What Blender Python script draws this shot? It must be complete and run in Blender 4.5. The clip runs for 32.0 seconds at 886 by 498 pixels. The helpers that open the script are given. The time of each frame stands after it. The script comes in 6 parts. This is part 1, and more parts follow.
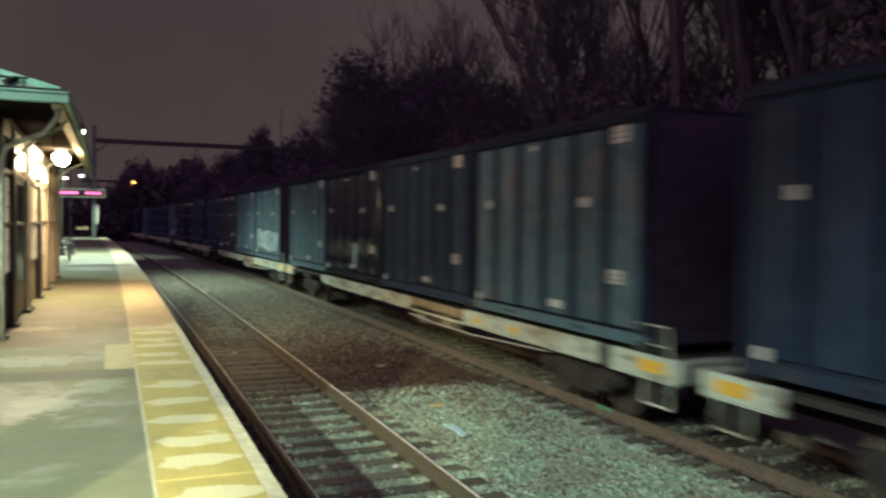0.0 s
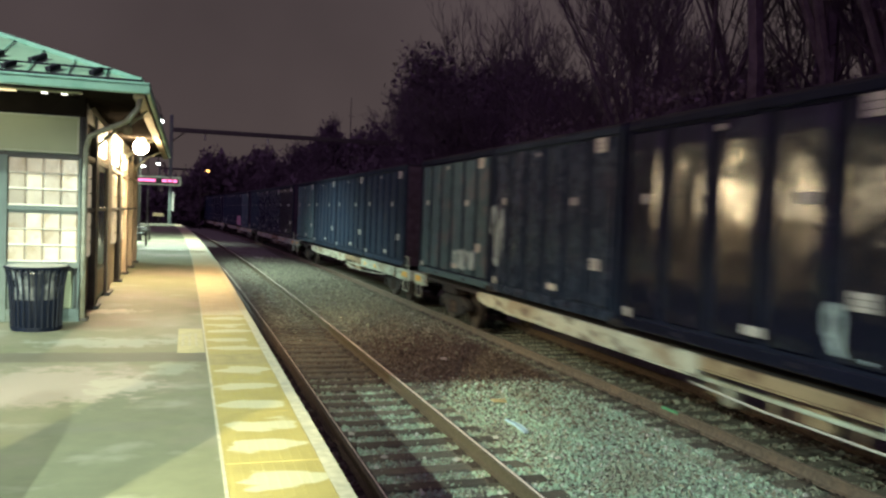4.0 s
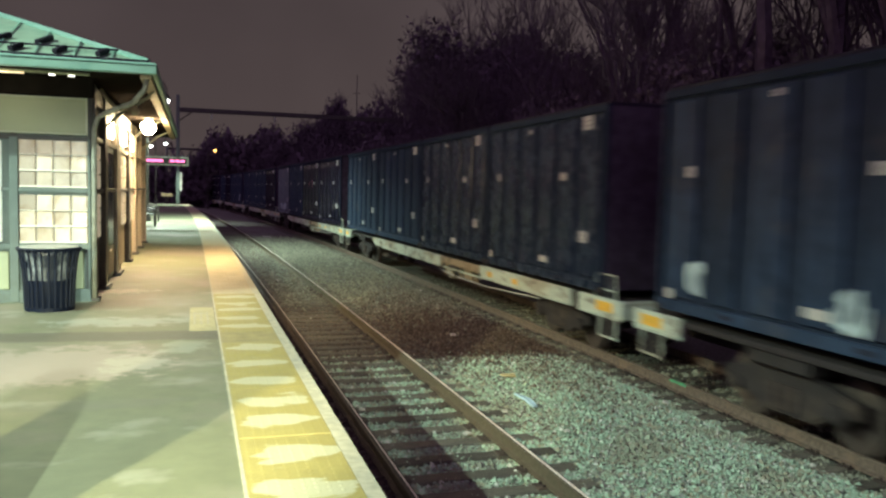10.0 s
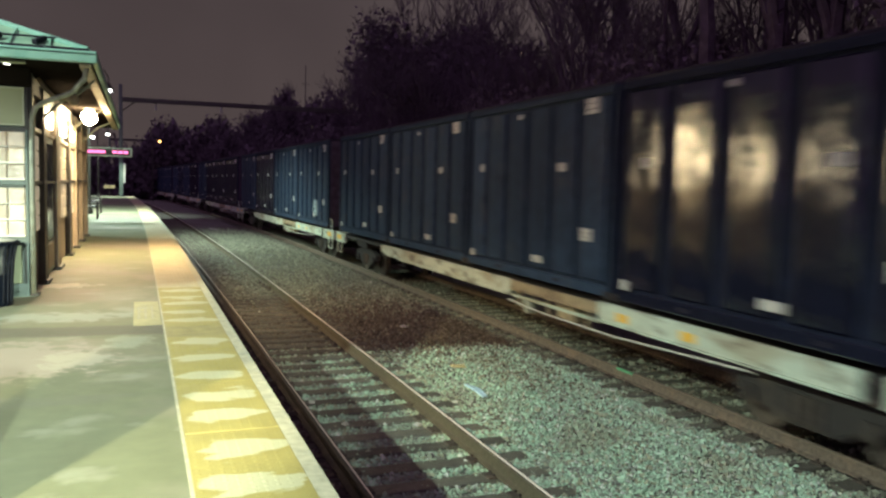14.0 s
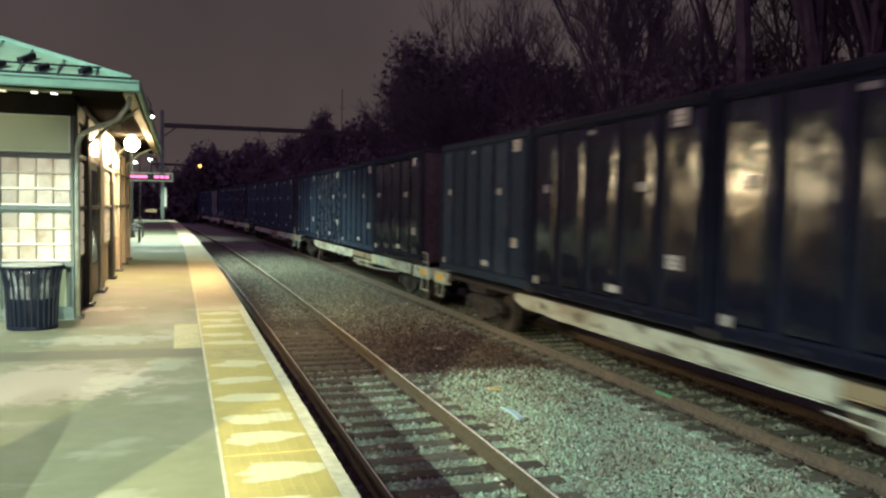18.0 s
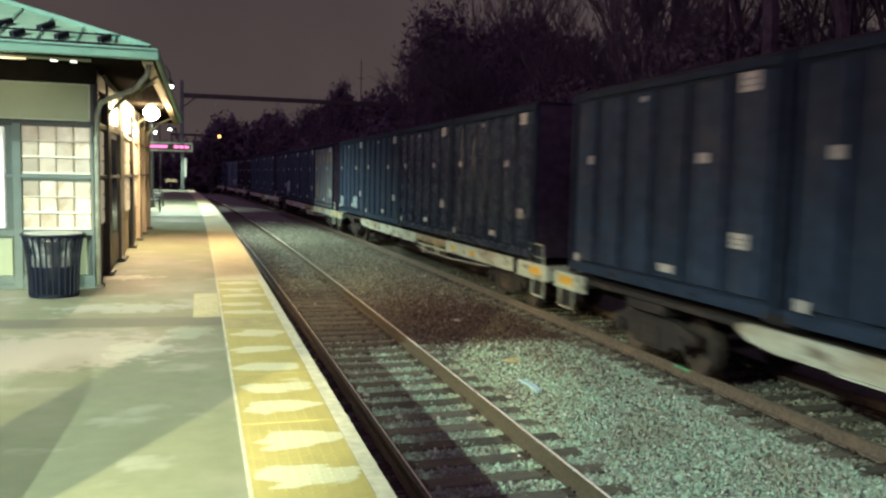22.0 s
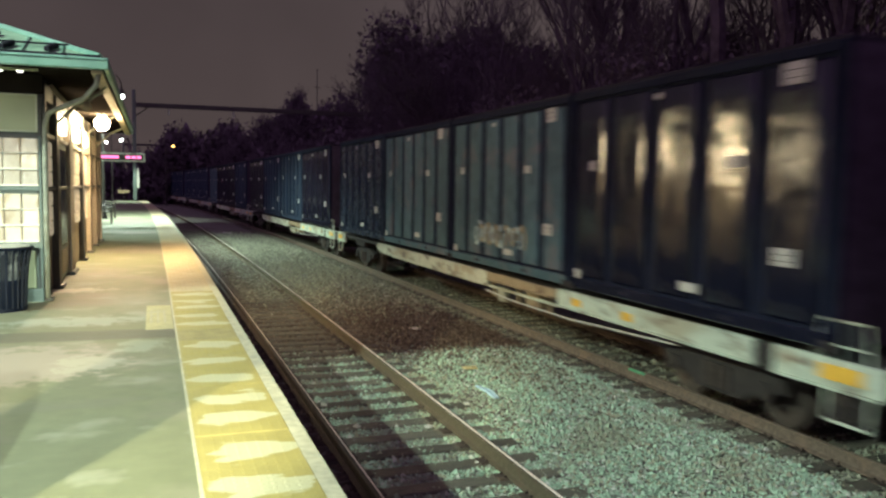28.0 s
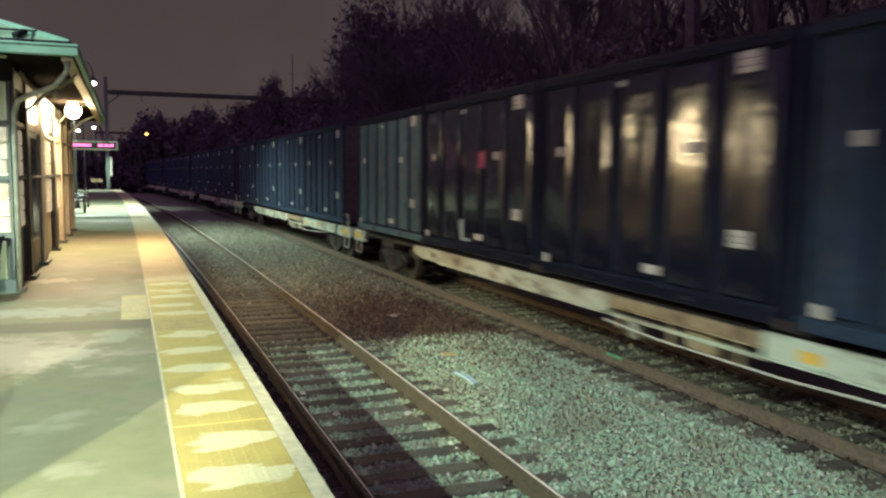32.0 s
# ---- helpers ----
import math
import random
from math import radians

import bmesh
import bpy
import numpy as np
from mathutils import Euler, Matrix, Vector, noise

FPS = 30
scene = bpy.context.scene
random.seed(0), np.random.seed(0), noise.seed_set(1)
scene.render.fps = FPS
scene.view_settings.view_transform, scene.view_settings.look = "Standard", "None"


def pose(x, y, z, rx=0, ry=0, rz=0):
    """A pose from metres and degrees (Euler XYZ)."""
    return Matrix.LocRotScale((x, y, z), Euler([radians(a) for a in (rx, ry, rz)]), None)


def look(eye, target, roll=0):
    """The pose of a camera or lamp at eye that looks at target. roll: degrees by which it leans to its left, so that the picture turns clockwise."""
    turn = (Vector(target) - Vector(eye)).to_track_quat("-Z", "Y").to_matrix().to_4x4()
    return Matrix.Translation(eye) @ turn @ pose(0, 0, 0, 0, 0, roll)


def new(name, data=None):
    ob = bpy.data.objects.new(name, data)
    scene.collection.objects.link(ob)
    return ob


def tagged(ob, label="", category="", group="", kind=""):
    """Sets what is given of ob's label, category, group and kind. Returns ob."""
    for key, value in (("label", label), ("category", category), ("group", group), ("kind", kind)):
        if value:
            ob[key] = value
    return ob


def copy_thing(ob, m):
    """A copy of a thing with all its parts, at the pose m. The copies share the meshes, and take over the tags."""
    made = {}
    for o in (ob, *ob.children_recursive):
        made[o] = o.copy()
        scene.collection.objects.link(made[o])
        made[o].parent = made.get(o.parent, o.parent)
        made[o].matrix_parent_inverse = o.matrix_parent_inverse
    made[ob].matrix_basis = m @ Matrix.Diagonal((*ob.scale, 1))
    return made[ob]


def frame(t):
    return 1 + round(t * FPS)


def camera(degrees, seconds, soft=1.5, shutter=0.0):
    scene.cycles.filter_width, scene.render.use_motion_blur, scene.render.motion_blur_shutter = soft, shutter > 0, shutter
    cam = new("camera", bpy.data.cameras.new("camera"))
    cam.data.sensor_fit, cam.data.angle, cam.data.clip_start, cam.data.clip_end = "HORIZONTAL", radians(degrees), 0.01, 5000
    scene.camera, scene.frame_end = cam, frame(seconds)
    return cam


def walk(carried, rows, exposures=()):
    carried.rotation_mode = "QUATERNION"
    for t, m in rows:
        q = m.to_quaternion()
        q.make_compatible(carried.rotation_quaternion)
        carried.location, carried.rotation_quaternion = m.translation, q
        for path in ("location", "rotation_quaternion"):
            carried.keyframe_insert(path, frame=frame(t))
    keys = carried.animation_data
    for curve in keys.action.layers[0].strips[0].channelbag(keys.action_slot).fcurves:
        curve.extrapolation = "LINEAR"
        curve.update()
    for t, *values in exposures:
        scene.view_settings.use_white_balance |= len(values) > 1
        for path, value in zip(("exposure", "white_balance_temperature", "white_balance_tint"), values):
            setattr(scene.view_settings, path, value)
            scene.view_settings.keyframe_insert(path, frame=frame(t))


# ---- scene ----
# Platform top is z = 0; y runs along the tracks, x across them; the platform's edge is x = 0.
cam = camera(57.5, 32.0, soft=2.4, shutter=0.6)
STEPS = [
    (0, -0.861, 0.046, 1.466, -22.30, -1.74, 0.80), (0.5, -0.868, 0.081, 1.483, -18.84, -1.71, 0.83), (1, -0.875, 0.078, 1.479, -19.94, -2.34, 1.36),
    (1.5, -0.873, 0.064, 1.472, -21.47, -2.84, 1.65), (2, -0.872, 0.058, 1.472, -21.33, -2.77, 1.95), (2.5, -0.874, 0.068, 1.470, -20.23, -2.71, 2.63),
    (3, -0.878, 0.070, 1.472, -19.12, -2.57, 2.37), (3.5, -0.875, 0.066, 1.473, -18.38, -2.31, 1.93), (4, -0.876, 0.050, 1.475, -17.71, -2.30, 2.13),
    (4.5, -0.872, -0.026, 1.469, -16.61, -2.09, 2.00), (6.5, -0.878, -0.001, 1.474, -19.52, -3.29, 1.47), (7, -0.869, -0.003, 1.475, -21.01, -3.13, 1.42),
    (7.5, -0.873, -0.005, 1.473, -20.47, -3.15, 1.73), (8, -0.880, 0.014, 1.474, -19.73, -3.34, 1.80), (8.5, -0.884, 0.001, 1.471, -19.28, -3.68, 2.07),
    (9, -0.876, 0.009, 1.478, -18.58, -4.43, 2.21), (9.5, -0.878, 0.022, 1.472, -17.84, -4.44, 1.54), (10, -0.886, 0.001, 1.473, -17.18, -3.96, 1.41),
    (10.5, -0.874, 0.004, 1.476, -18.45, -4.18, 1.95), (11, -0.875, 0.001, 1.474, -19.14, -4.41, 2.10), (11.5, -0.878, -0.003, 1.468, -18.91, -4.83, 2.12),
    (12, -0.875, -0.009, 1.463, -19.10, -5.32, 2.11), (12.5, -0.869, -0.004, 1.466, -19.69, -4.82, 1.87), (13, -0.869, -0.008, 1.472, -20.05, -4.52, 2.08),
    (13.5, -0.872, -0.009, 1.469, -20.58, -4.63, 2.01), (14, -0.872, -0.011, 1.474, -20.70, -4.47, 1.35), (14.5, -0.867, -0.003, 1.472, -20.66, -4.51, 1.19),
    (16.5, -0.867, -0.028, 1.478, -19.49, -4.51, 1.79), (17, -0.863, -0.029, 1.482, -18.65, -4.03, 1.41), (17.5, -0.874, -0.016, 1.490, -18.30, -3.92, 1.38),
    (18, -0.875, -0.031, 1.489, -18.12, -3.01, 0.91), (18.5, -0.872, -0.046, 1.494, -18.07, -3.16, 0.65), (19, -0.878, -0.066, 1.477, -18.32, -2.97, 0.71),
    (19.5, -0.866, -0.028, 1.484, -18.70, -3.14, 1.22), (20, -0.865, -0.021, 1.476, -17.89, -4.35, 1.49), (20.5, -0.873, -0.022, 1.472, -16.44, -5.02, 1.31),
    (21, -0.867, 0.018, 1.479, -15.69, -4.91, 1.28), (21.5, -0.856, 0.006, 1.470, -16.47, -5.31, 1.06), (22, -0.866, 0.014, 1.477, -16.86, -5.01, 1.28),
    (22.5, -0.860, 0.017, 1.474, -17.91, -5.34, 2.27), (23, -0.850, 0.003, 1.472, -17.81, -4.77, 1.48), (23.5, -0.849, -0.007, 1.474, -17.80, -5.00, 0.93),
    (24, -0.860, -0.002, 1.474, -17.38, -4.53, 1.47), (24.5, -0.863, -0.022, 1.477, -18.07, -4.60, 1.85), (25, -0.853, -0.026, 1.479, -19.01, -4.27, 1.81),
    (25.5, -0.854, -0.029, 1.479, -19.48, -4.26, 1.63), (27.5, -0.851, -0.031, 1.484, -19.41, -4.40, 1.14), (28, -0.846, -0.034, 1.477, -19.79, -4.36, 0.81),
    (28.5, -0.850, -0.007, 1.483, -21.36, -4.49, 0.76), (29, -0.846, -0.020, 1.479, -22.12, -4.76, 0.86), (29.5, -0.844, -0.017, 1.480, -22.31, -5.00, 0.93),
    (30, -0.855, -0.030, 1.482, -22.17, -4.98, 0.56), (30.5, -0.847, -0.025, 1.481, -21.95, -5.08, 0.51), (31, -0.845, -0.018, 1.475, -21.80, -5.37, 0.38),
    (31.5, -0.841, -0.034, 1.478, -21.69, -5.50, 0.18), (32, -0.845, -0.019, 1.477, -21.39, -5.29, 0.45),
]

def aim(x, y, z, yaw, pitch, roll):
    """A camera pose from yaw (to the left), pitch (up) and lean, in degrees."""
    a, p = radians(yaw), radians(pitch)
    way = Vector((-math.sin(a) * math.cos(p), math.cos(a) * math.cos(p), math.sin(p)))
    return look((x, y, z), Vector((x, y, z)) + 10 * way, roll)


walk(cam, [(row[0], aim(*row[1:])) for row in STEPS], exposures=[(0.0, -0.08), (0.8, 0.16), (32.0, 0.16)])

# ---- plan ----
RAIL = -1.25          # top of rail, station track
RAIL2 = -1.33         # top of rail, freight track
GROUND = -1.45
CENTRE1 = 1.015 + 0.7525
CENTRE2 = 6.245 + 0.7525
PITCH = 24.5          # length of a freight car over couplers


def bend(y):
    """How far the line has swung to the left at y."""
    return 0.0 if y < 12 else -(y - 12) ** 2 / 2800.0


def heading(y):
    """The line's turn to the left at y, in degrees."""
    return 0.0 if y < 12 else math.degrees(math.atan((y - 12) / 1400.0))


# ---- world and large lights ----
world = bpy.data.worlds.new("night_sky")
scene.world = world
world.use_nodes = True
wn = world.node_tree.nodes
wl = world.node_tree.links
bg = wn["Background"]
tc = wn.new("ShaderNodeTexCoord")
sx = wn.new("ShaderNodeSeparateXYZ")
ramp = wn.new("ShaderNodeValToRGB")
cloud = wn.new("ShaderNodeTexNoise")
mix = wn.new("ShaderNodeMixRGB")
cloud.inputs["Scale"].default_value = 2.2
cloud.inputs["Detail"].default_value = 4
wl.new(tc.outputs["Generated"], sx.inputs[0])
wl.new(tc.outputs["Generated"], cloud.inputs["Vector"])
wl.new(sx.outputs["Z"], ramp.inputs["Fac"])
ramp.color_ramp.elements[0].position = 0.0
ramp.color_ramp.elements[0].color = (0.089, 0.067, 0.065, 1)
ramp.color_ramp.elements[1].position = 0.6
ramp.color_ramp.elements[1].color = (0.052, 0.040, 0.047, 1)
mix.blend_type = "MULTIPLY"
mix.inputs["Fac"].default_value = 0.65
wl.new(ramp.outputs["Color"], mix.inputs["Color1"])
wl.new(cloud.outputs["Fac"], mix.inputs["Color2"])
# an added purple fill in the unseen sky behind the station, to lift the dark parts
fill_way = wn.new("ShaderNodeVectorMath")
fill_way.operation = "DOT_PRODUCT"
fill_way.inputs[1].default_value = Vector((-0.72, -0.62, 0.30)).normalized()
wl.new(tc.outputs["Generated"], fill_way.inputs[0])
glow = wn.new("ShaderNodeMapRange")
glow.interpolation_type = "SMOOTHSTEP"
glow.inputs["From Min"].default_value, glow.inputs["From Max"].default_value = -0.25, 0.95
wl.new(fill_way.outputs["Value"], glow.inputs["Value"])
over = wn.new("ShaderNodeMixRGB")
over.inputs["Color2"].default_value = (0.232, 0.141, 0.283, 1)
wl.new(glow.outputs["Result"], over.inputs["Fac"])
wl.new(mix.outputs["Color"], over.inputs["Color1"])
wl.new(over.outputs["Color"], bg.inputs["Color"])
bg.inputs["Strength"].default_value = 1.30


def point_light(name, place, watts, colour, radius=0.1):
    data = bpy.data.lights.new(name, "POINT")
    data.energy, data.color, data.shadow_soft_size = watts, colour, radius
    ob = new(name, data)
    ob.location = place
    return ob


def spot_light(name, place, target, watts, colour, degrees=120, blend=0.4, radius=0.1):
    data = bpy.data.lights.new(name, "SPOT")
    data.energy, data.color, data.shadow_soft_size = watts, colour, radius
    data.spot_size, data.spot_blend = radians(degrees), blend
    ob = new(name, data)
    ob.matrix_world = look(place, target)
    return ob


COOL = (0.78, 1.0, 0.85)
GREENISH = (0.66, 1.0, 0.80)
COLD = (0.80, 1.0, 0.86)
WARM = (1.0, 0.76, 0.44)
AMBER = (1.0, 0.93, 0.52)
SHELTER_LAMPS = [(-1.74, 16.8, 2.609)]
POST_LAMPS = [(-2.0, 36.0, 5.15), (-3.1, 69.0, 5.0), (-4.25, 70.0, 4.8)]
TALL_LAMPS = [(-12.4, 4.95, 10.0), (-12.4, 29.5, 10.0)]
for place in SHELTER_LAMPS:
    point_light("shelter_light", place, 115, WARM, 0.12)
    spot_light("shelter_downlight", (place[0], place[1], place[2] - 0.16), (place[0] + 0.01, place[1], 0), 520, WARM, 162, 0.35, 0.12)
for place, watts, cone in zip(POST_LAMPS, (4800, 1900), (148, 104)):
    spot_light("post_light", (place[0], place[1], place[2] - 0.25), (place[0] + 0.6, place[1], 0), watts, COLD, cone, 0.5, 0.12)
for place, watts in zip(TALL_LAMPS, (13900, 8700)):
    spot_light("tall_light", (place[0], place[1], place[2] - 0.3), (place[0] + 0.01, place[1], 0), watts, COOL if place[1] < 20 else GREENISH, 137, 0.25, 0.12)
# two unseen lamps under the added canopy behind the viewpoint, and the tubes over the shelter's end wall
spot_light("canopy_light", (-1.85, -2.5, 2.45), (-2.3, 4.2, 0), 4900, COLD, 42, 0.6, 0.01)
spot_light("canopy_light", (-4.0, -0.65, 2.5), (-2.0, 5.2, 0), 3700, AMBER, 42, 0.6, 0.006)
for x in (-3.0,):
    point_light("tube_light", (x, 10.42, 2.70), 3.4, (1.0, 0.95, 0.7), 0.15)


# ---- materials ----
MATS = {}


def material(name, base, rough=0.7, metal=0.0, noise_scale=12.0, vary=0.25, second=None, second_amount=0.3, second_scale=2.0,
             bump=0.15, bump_scale=60.0, spec=0.5, island=0.0, stretch=(1, 1, 1), emit=None, emit_strength=0.0, rough_vary=0.1, objvary=0.0):
    """A procedural surface: a base colour with fine variation, a second colour in larger patches, and fine relief."""
    if name in MATS:
        return MATS[name]
    m = bpy.data.materials.new(name)
    m.use_nodes = True
    n, l = m.node_tree.nodes, m.node_tree.links
    b = n["Principled BSDF"]
    b.inputs["Metallic"].default_value = metal
    b.inputs["Specular IOR Level"].default_value = spec
    co = n.new("ShaderNodeTexCoord")
    mp = n.new("ShaderNodeMapping")
    mp.inputs["Scale"].default_value = stretch
    l.new(co.outputs["Object"], mp.inputs["Vector"])
    info = n.new("ShaderNodeObjectInfo")
    shift = n.new("ShaderNodeVectorMath")
    shift.operation = "ADD"
    times9 = n.new("ShaderNodeMath")
    times9.operation = "MULTIPLY"
    times9.inputs[1].default_value = 37.0
    l.new(info.outputs["Random"], times9.inputs[0])
    l.new(mp.outputs["Vector"], shift.inputs[0])
    l.new(times9.outputs[0], shift.inputs[1])
    fine = n.new("ShaderNodeTexNoise")
    fine.inputs["Scale"].default_value, fine.inputs["Detail"].default_value = noise_scale, 6
    l.new(shift.outputs[0], fine.inputs["Vector"])
    r1 = n.new("ShaderNodeValToRGB")
    r1.color_ramp.elements[0].position, r1.color_ramp.elements[1].position = 0.3, 0.7
    lo, hi = 1 - vary, 1 + vary
    r1.color_ramp.elements[0].color = (*[min(1, c * lo) for c in base], 1)
    r1.color_ramp.elements[1].color = (*[min(1, c * hi) for c in base], 1)
    l.new(fine.outputs["Fac"], r1.inputs["Fac"])
    colour = r1.outputs["Color"]
    if second:
        big = n.new("ShaderNodeTexNoise")
        big.inputs["Scale"].default_value, big.inputs["Detail"].default_value = second_scale, 5
        big.inputs["Roughness"].default_value = 0.6
        l.new(shift.outputs[0], big.inputs["Vector"])
        r2 = n.new("ShaderNodeValToRGB")
        r2.color_ramp.elements[0].position = 0.62 - 0.3 * second_amount
        r2.color_ramp.elements[1].position = 0.72 - 0.3 * second_amount + 0.05
        l.new(big.outputs["Fac"], r2.inputs["Fac"])
        mx = n.new("ShaderNodeMixRGB")
        mx.inputs["Color2"].default_value = (*second, 1)
        l.new(r2.outputs["Color"], mx.inputs["Fac"])
        l.new(colour, mx.inputs["Color1"])
        colour = mx.outputs["Color"]
    if objvary or island:
        geo = n.new("ShaderNodeNewGeometry")
        src = geo.outputs["Random Per Island"] if island else info.outputs["Random"]
        amount = island or objvary
        mr = n.new("ShaderNodeMapRange")
        mr.inputs["To Min"].default_value, mr.inputs["To Max"].default_value = 1 - amount, 1 + amount
        l.new(src, mr.inputs["Value"])
        ml = n.new("ShaderNodeVectorMath")
        ml.operation = "SCALE"
        l.new(colour, ml.inputs[0])
        l.new(mr.outputs["Result"], ml.inputs["Scale"])
        colour = ml.outputs[0]
    l.new(colour, b.inputs["Base Color"])
    rr = n.new("ShaderNodeMapRange")
    rr.inputs["To Min"].default_value, rr.inputs["To Max"].default_value = max(0.02, rough - rough_vary), min(1, rough + rough_vary)
    l.new(fine.outputs["Fac"], rr.inputs["Value"])
    l.new(rr.outputs["Result"], b.inputs["Roughness"])
    if bump:
        bn = n.new("ShaderNodeTexNoise")
        bn.inputs["Scale"].default_value, bn.inputs["Detail"].default_value = bump_scale, 3
        l.new(shift.outputs[0], bn.inputs["Vector"])
        bp = n.new("ShaderNodeBump")
        bp.inputs["Strength"].default_value, bp.inputs["Distance"].default_value = bump, 0.02
        l.new(bn.outputs["Fac"], bp.inputs["Height"])
        l.new(bp.outputs["Normal"], b.inputs["Normal"])
    if emit:
        b.inputs["Emission Color"].default_value = (*emit, 1)
        b.inputs["Emission Strength"].default_value = emit_strength
    MATS[name] = m
    return m


concrete = material("platform_concrete", (0.168, 0.176, 0.103), 0.7, noise_scale=7, vary=0.12, second=(0.225, 0.22, 0.155), second_amount=0.16, second_scale=0.9, bump=0.10, bump_scale=90)


def add_patches(m, colour, scale, low, high, stretch, amount=1.0):
    """Ragged stains of another colour over a surface."""
    n, l = m.node_tree.nodes, m.node_tree.links
    b = n["Principled BSDF"]
    src = b.inputs["Base Color"].links[0].from_socket
    co = n.new("ShaderNodeTexCoord")
    mp = n.new("ShaderNodeMapping")
    mp.inputs["Scale"].default_value = stretch
    l.new(co.outputs["Object"], mp.inputs["Vector"])
    tex = n.new("ShaderNodeTexNoise")
    tex.inputs["Scale"].default_value, tex.inputs["Detail"].default_value, tex.inputs["Roughness"].default_value = scale, 7, 0.55
    l.new(mp.outputs["Vector"], tex.inputs["Vector"])
    mr = n.new("ShaderNodeMapRange")
    mr.inputs["From Min"].default_value, mr.inputs["From Max"].default_value, mr.inputs["To Max"].default_value = low, high, amount
    l.new(tex.outputs["Fac"], mr.inputs["Value"])
    mx = n.new("ShaderNodeMixRGB")
    mx.inputs["Color2"].default_value = (*colour, 1)
    l.new(mr.outputs["Result"], mx.inputs["Fac"])
    l.new(src, mx.inputs["Color1"])
    l.new(mx.outputs["Color"], b.inputs["Base Color"])


add_patches(concrete, (0.33, 0.27, 0.22), 0.45, 0.48, 0.66, (1, 0.8, 1), 0.7)      # pinkish worn areas
add_patches(concrete, (0.42, 0.42, 0.34), 1.6, 0.58, 0.66, (0.8, 1.2, 1), 0.3)    # salt patches
add_patches(concrete, (0.17, 0.165, 0.13), 0.9, 0.62, 0.72, (0.35, 1.3, 1), 0.6)     # damp stains


def add_blotch(m, centre, radii, colour, ragged, amount, skew=0.0):
    """One stain with a ragged, soft edge round a place on the surface."""
    n, l = m.node_tree.nodes, m.node_tree.links
    b = n["Principled BSDF"]
    src = b.inputs["Base Color"].links[0].from_socket
    co = n.new("ShaderNodeTexCoord")
    tex = n.new("ShaderNodeTexNoise")
    tex.inputs["Scale"].default_value, tex.inputs["Detail"].default_value = 5.5, 8
    tex.inputs["Roughness"].default_value = 0.68
    l.new(co.outputs["Object"], tex.inputs["Vector"])
    mp = n.new("ShaderNodeMapping")
    mp.vector_type = "TEXTURE"
    mp.inputs["Location"].default_value = (*centre, 0)
    mp.inputs["Rotation"].default_value = (0, 0, radians(skew))
    mp.inputs["Scale"].default_value = (*radii, 1e3)
    l.new(co.outputs["Object"], mp.inputs["Vector"])
    length = n.new("ShaderNodeVectorMath")
    length.operation = "LENGTH"
    l.new(mp.outputs["Vector"], length.inputs[0])
    shake = n.new("ShaderNodeMath")
    shake.operation = "MULTIPLY_ADD"
    shake.inputs[1].default_value = ragged
    l.new(tex.outputs["Fac"], shake.inputs[0])
    l.new(length.outputs["Value"], shake.inputs[2])
    mr = n.new("ShaderNodeMapRange")
    mr.inputs["From Min"].default_value, mr.inputs["From Max"].default_value = 1.0 + 0.5 * ragged + 0.12, 1.0 + 0.5 * ragged - 0.22
    mr.inputs["To Max"].default_value = amount
    l.new(shake.outputs[0], mr.inputs["Value"])
    mx = n.new("ShaderNodeMixRGB")
    mx.inputs["Color2"].default_value = (*colour, 1)
    l.new(mr.outputs["Result"], mx.inputs["Fac"])
    l.new(src, mx.inputs["Color1"])
    l.new(mx.outputs["Color"], b.inputs["Base Color"])


add_blotch(concrete, (-1.95, 7.15), (0.85, 0.75), (0.35, 0.29, 0.235), 2.6, 0.75)      # worn pinkish patch
add_blotch(concrete, (-1.35, 7.05), (0.24, 0.36), (0.40, 0.37, 0.28), 4.0, 0.65)        # salt on its rim
add_blotch(concrete, (-0.95, 7.75), (0.22, 0.30), (0.32, 0.35, 0.26), 4.0, 0.55)
add_blotch(concrete, (-2.0, 8.42), (4.5, 0.26), (0.115, 0.105, 0.075), 0.9, 0.85, -4.0)  # the stained expansion joint
add_blotch(concrete, (-1.6, 9.3), (0.7, 0.3), (0.34, 0.365, 0.30), 4.5, 0.6)
add_blotch(concrete, (-1.9, 12.0), (0.45, 0.26), (0.52, 0.46, 0.36), 4.0, 0.8)
concrete_face = material("concrete_face", (0.2, 0.19, 0.17), 0.85, noise_scale=6, second=(0.1, 0.09, 0.08), second_amount=0.5)
yellow = material("tactile_yellow", (0.365, 0.295, 0.096), 0.6, noise_scale=7, vary=0.10, bump=0.1)
yellow_clean = material("tactile_yellow_pale", (0.47, 0.40, 0.245), 0.65, noise_scale=7, vary=0.14, second=(0.52, 0.46, 0.32), second_amount=0.3, second_scale=3.0, bump=0.1)
yellow_stained = material("tactile_yellow_stained", (0.34, 0.28, 0.12), 0.65, noise_scale=7, vary=0.2, bump=0.1)


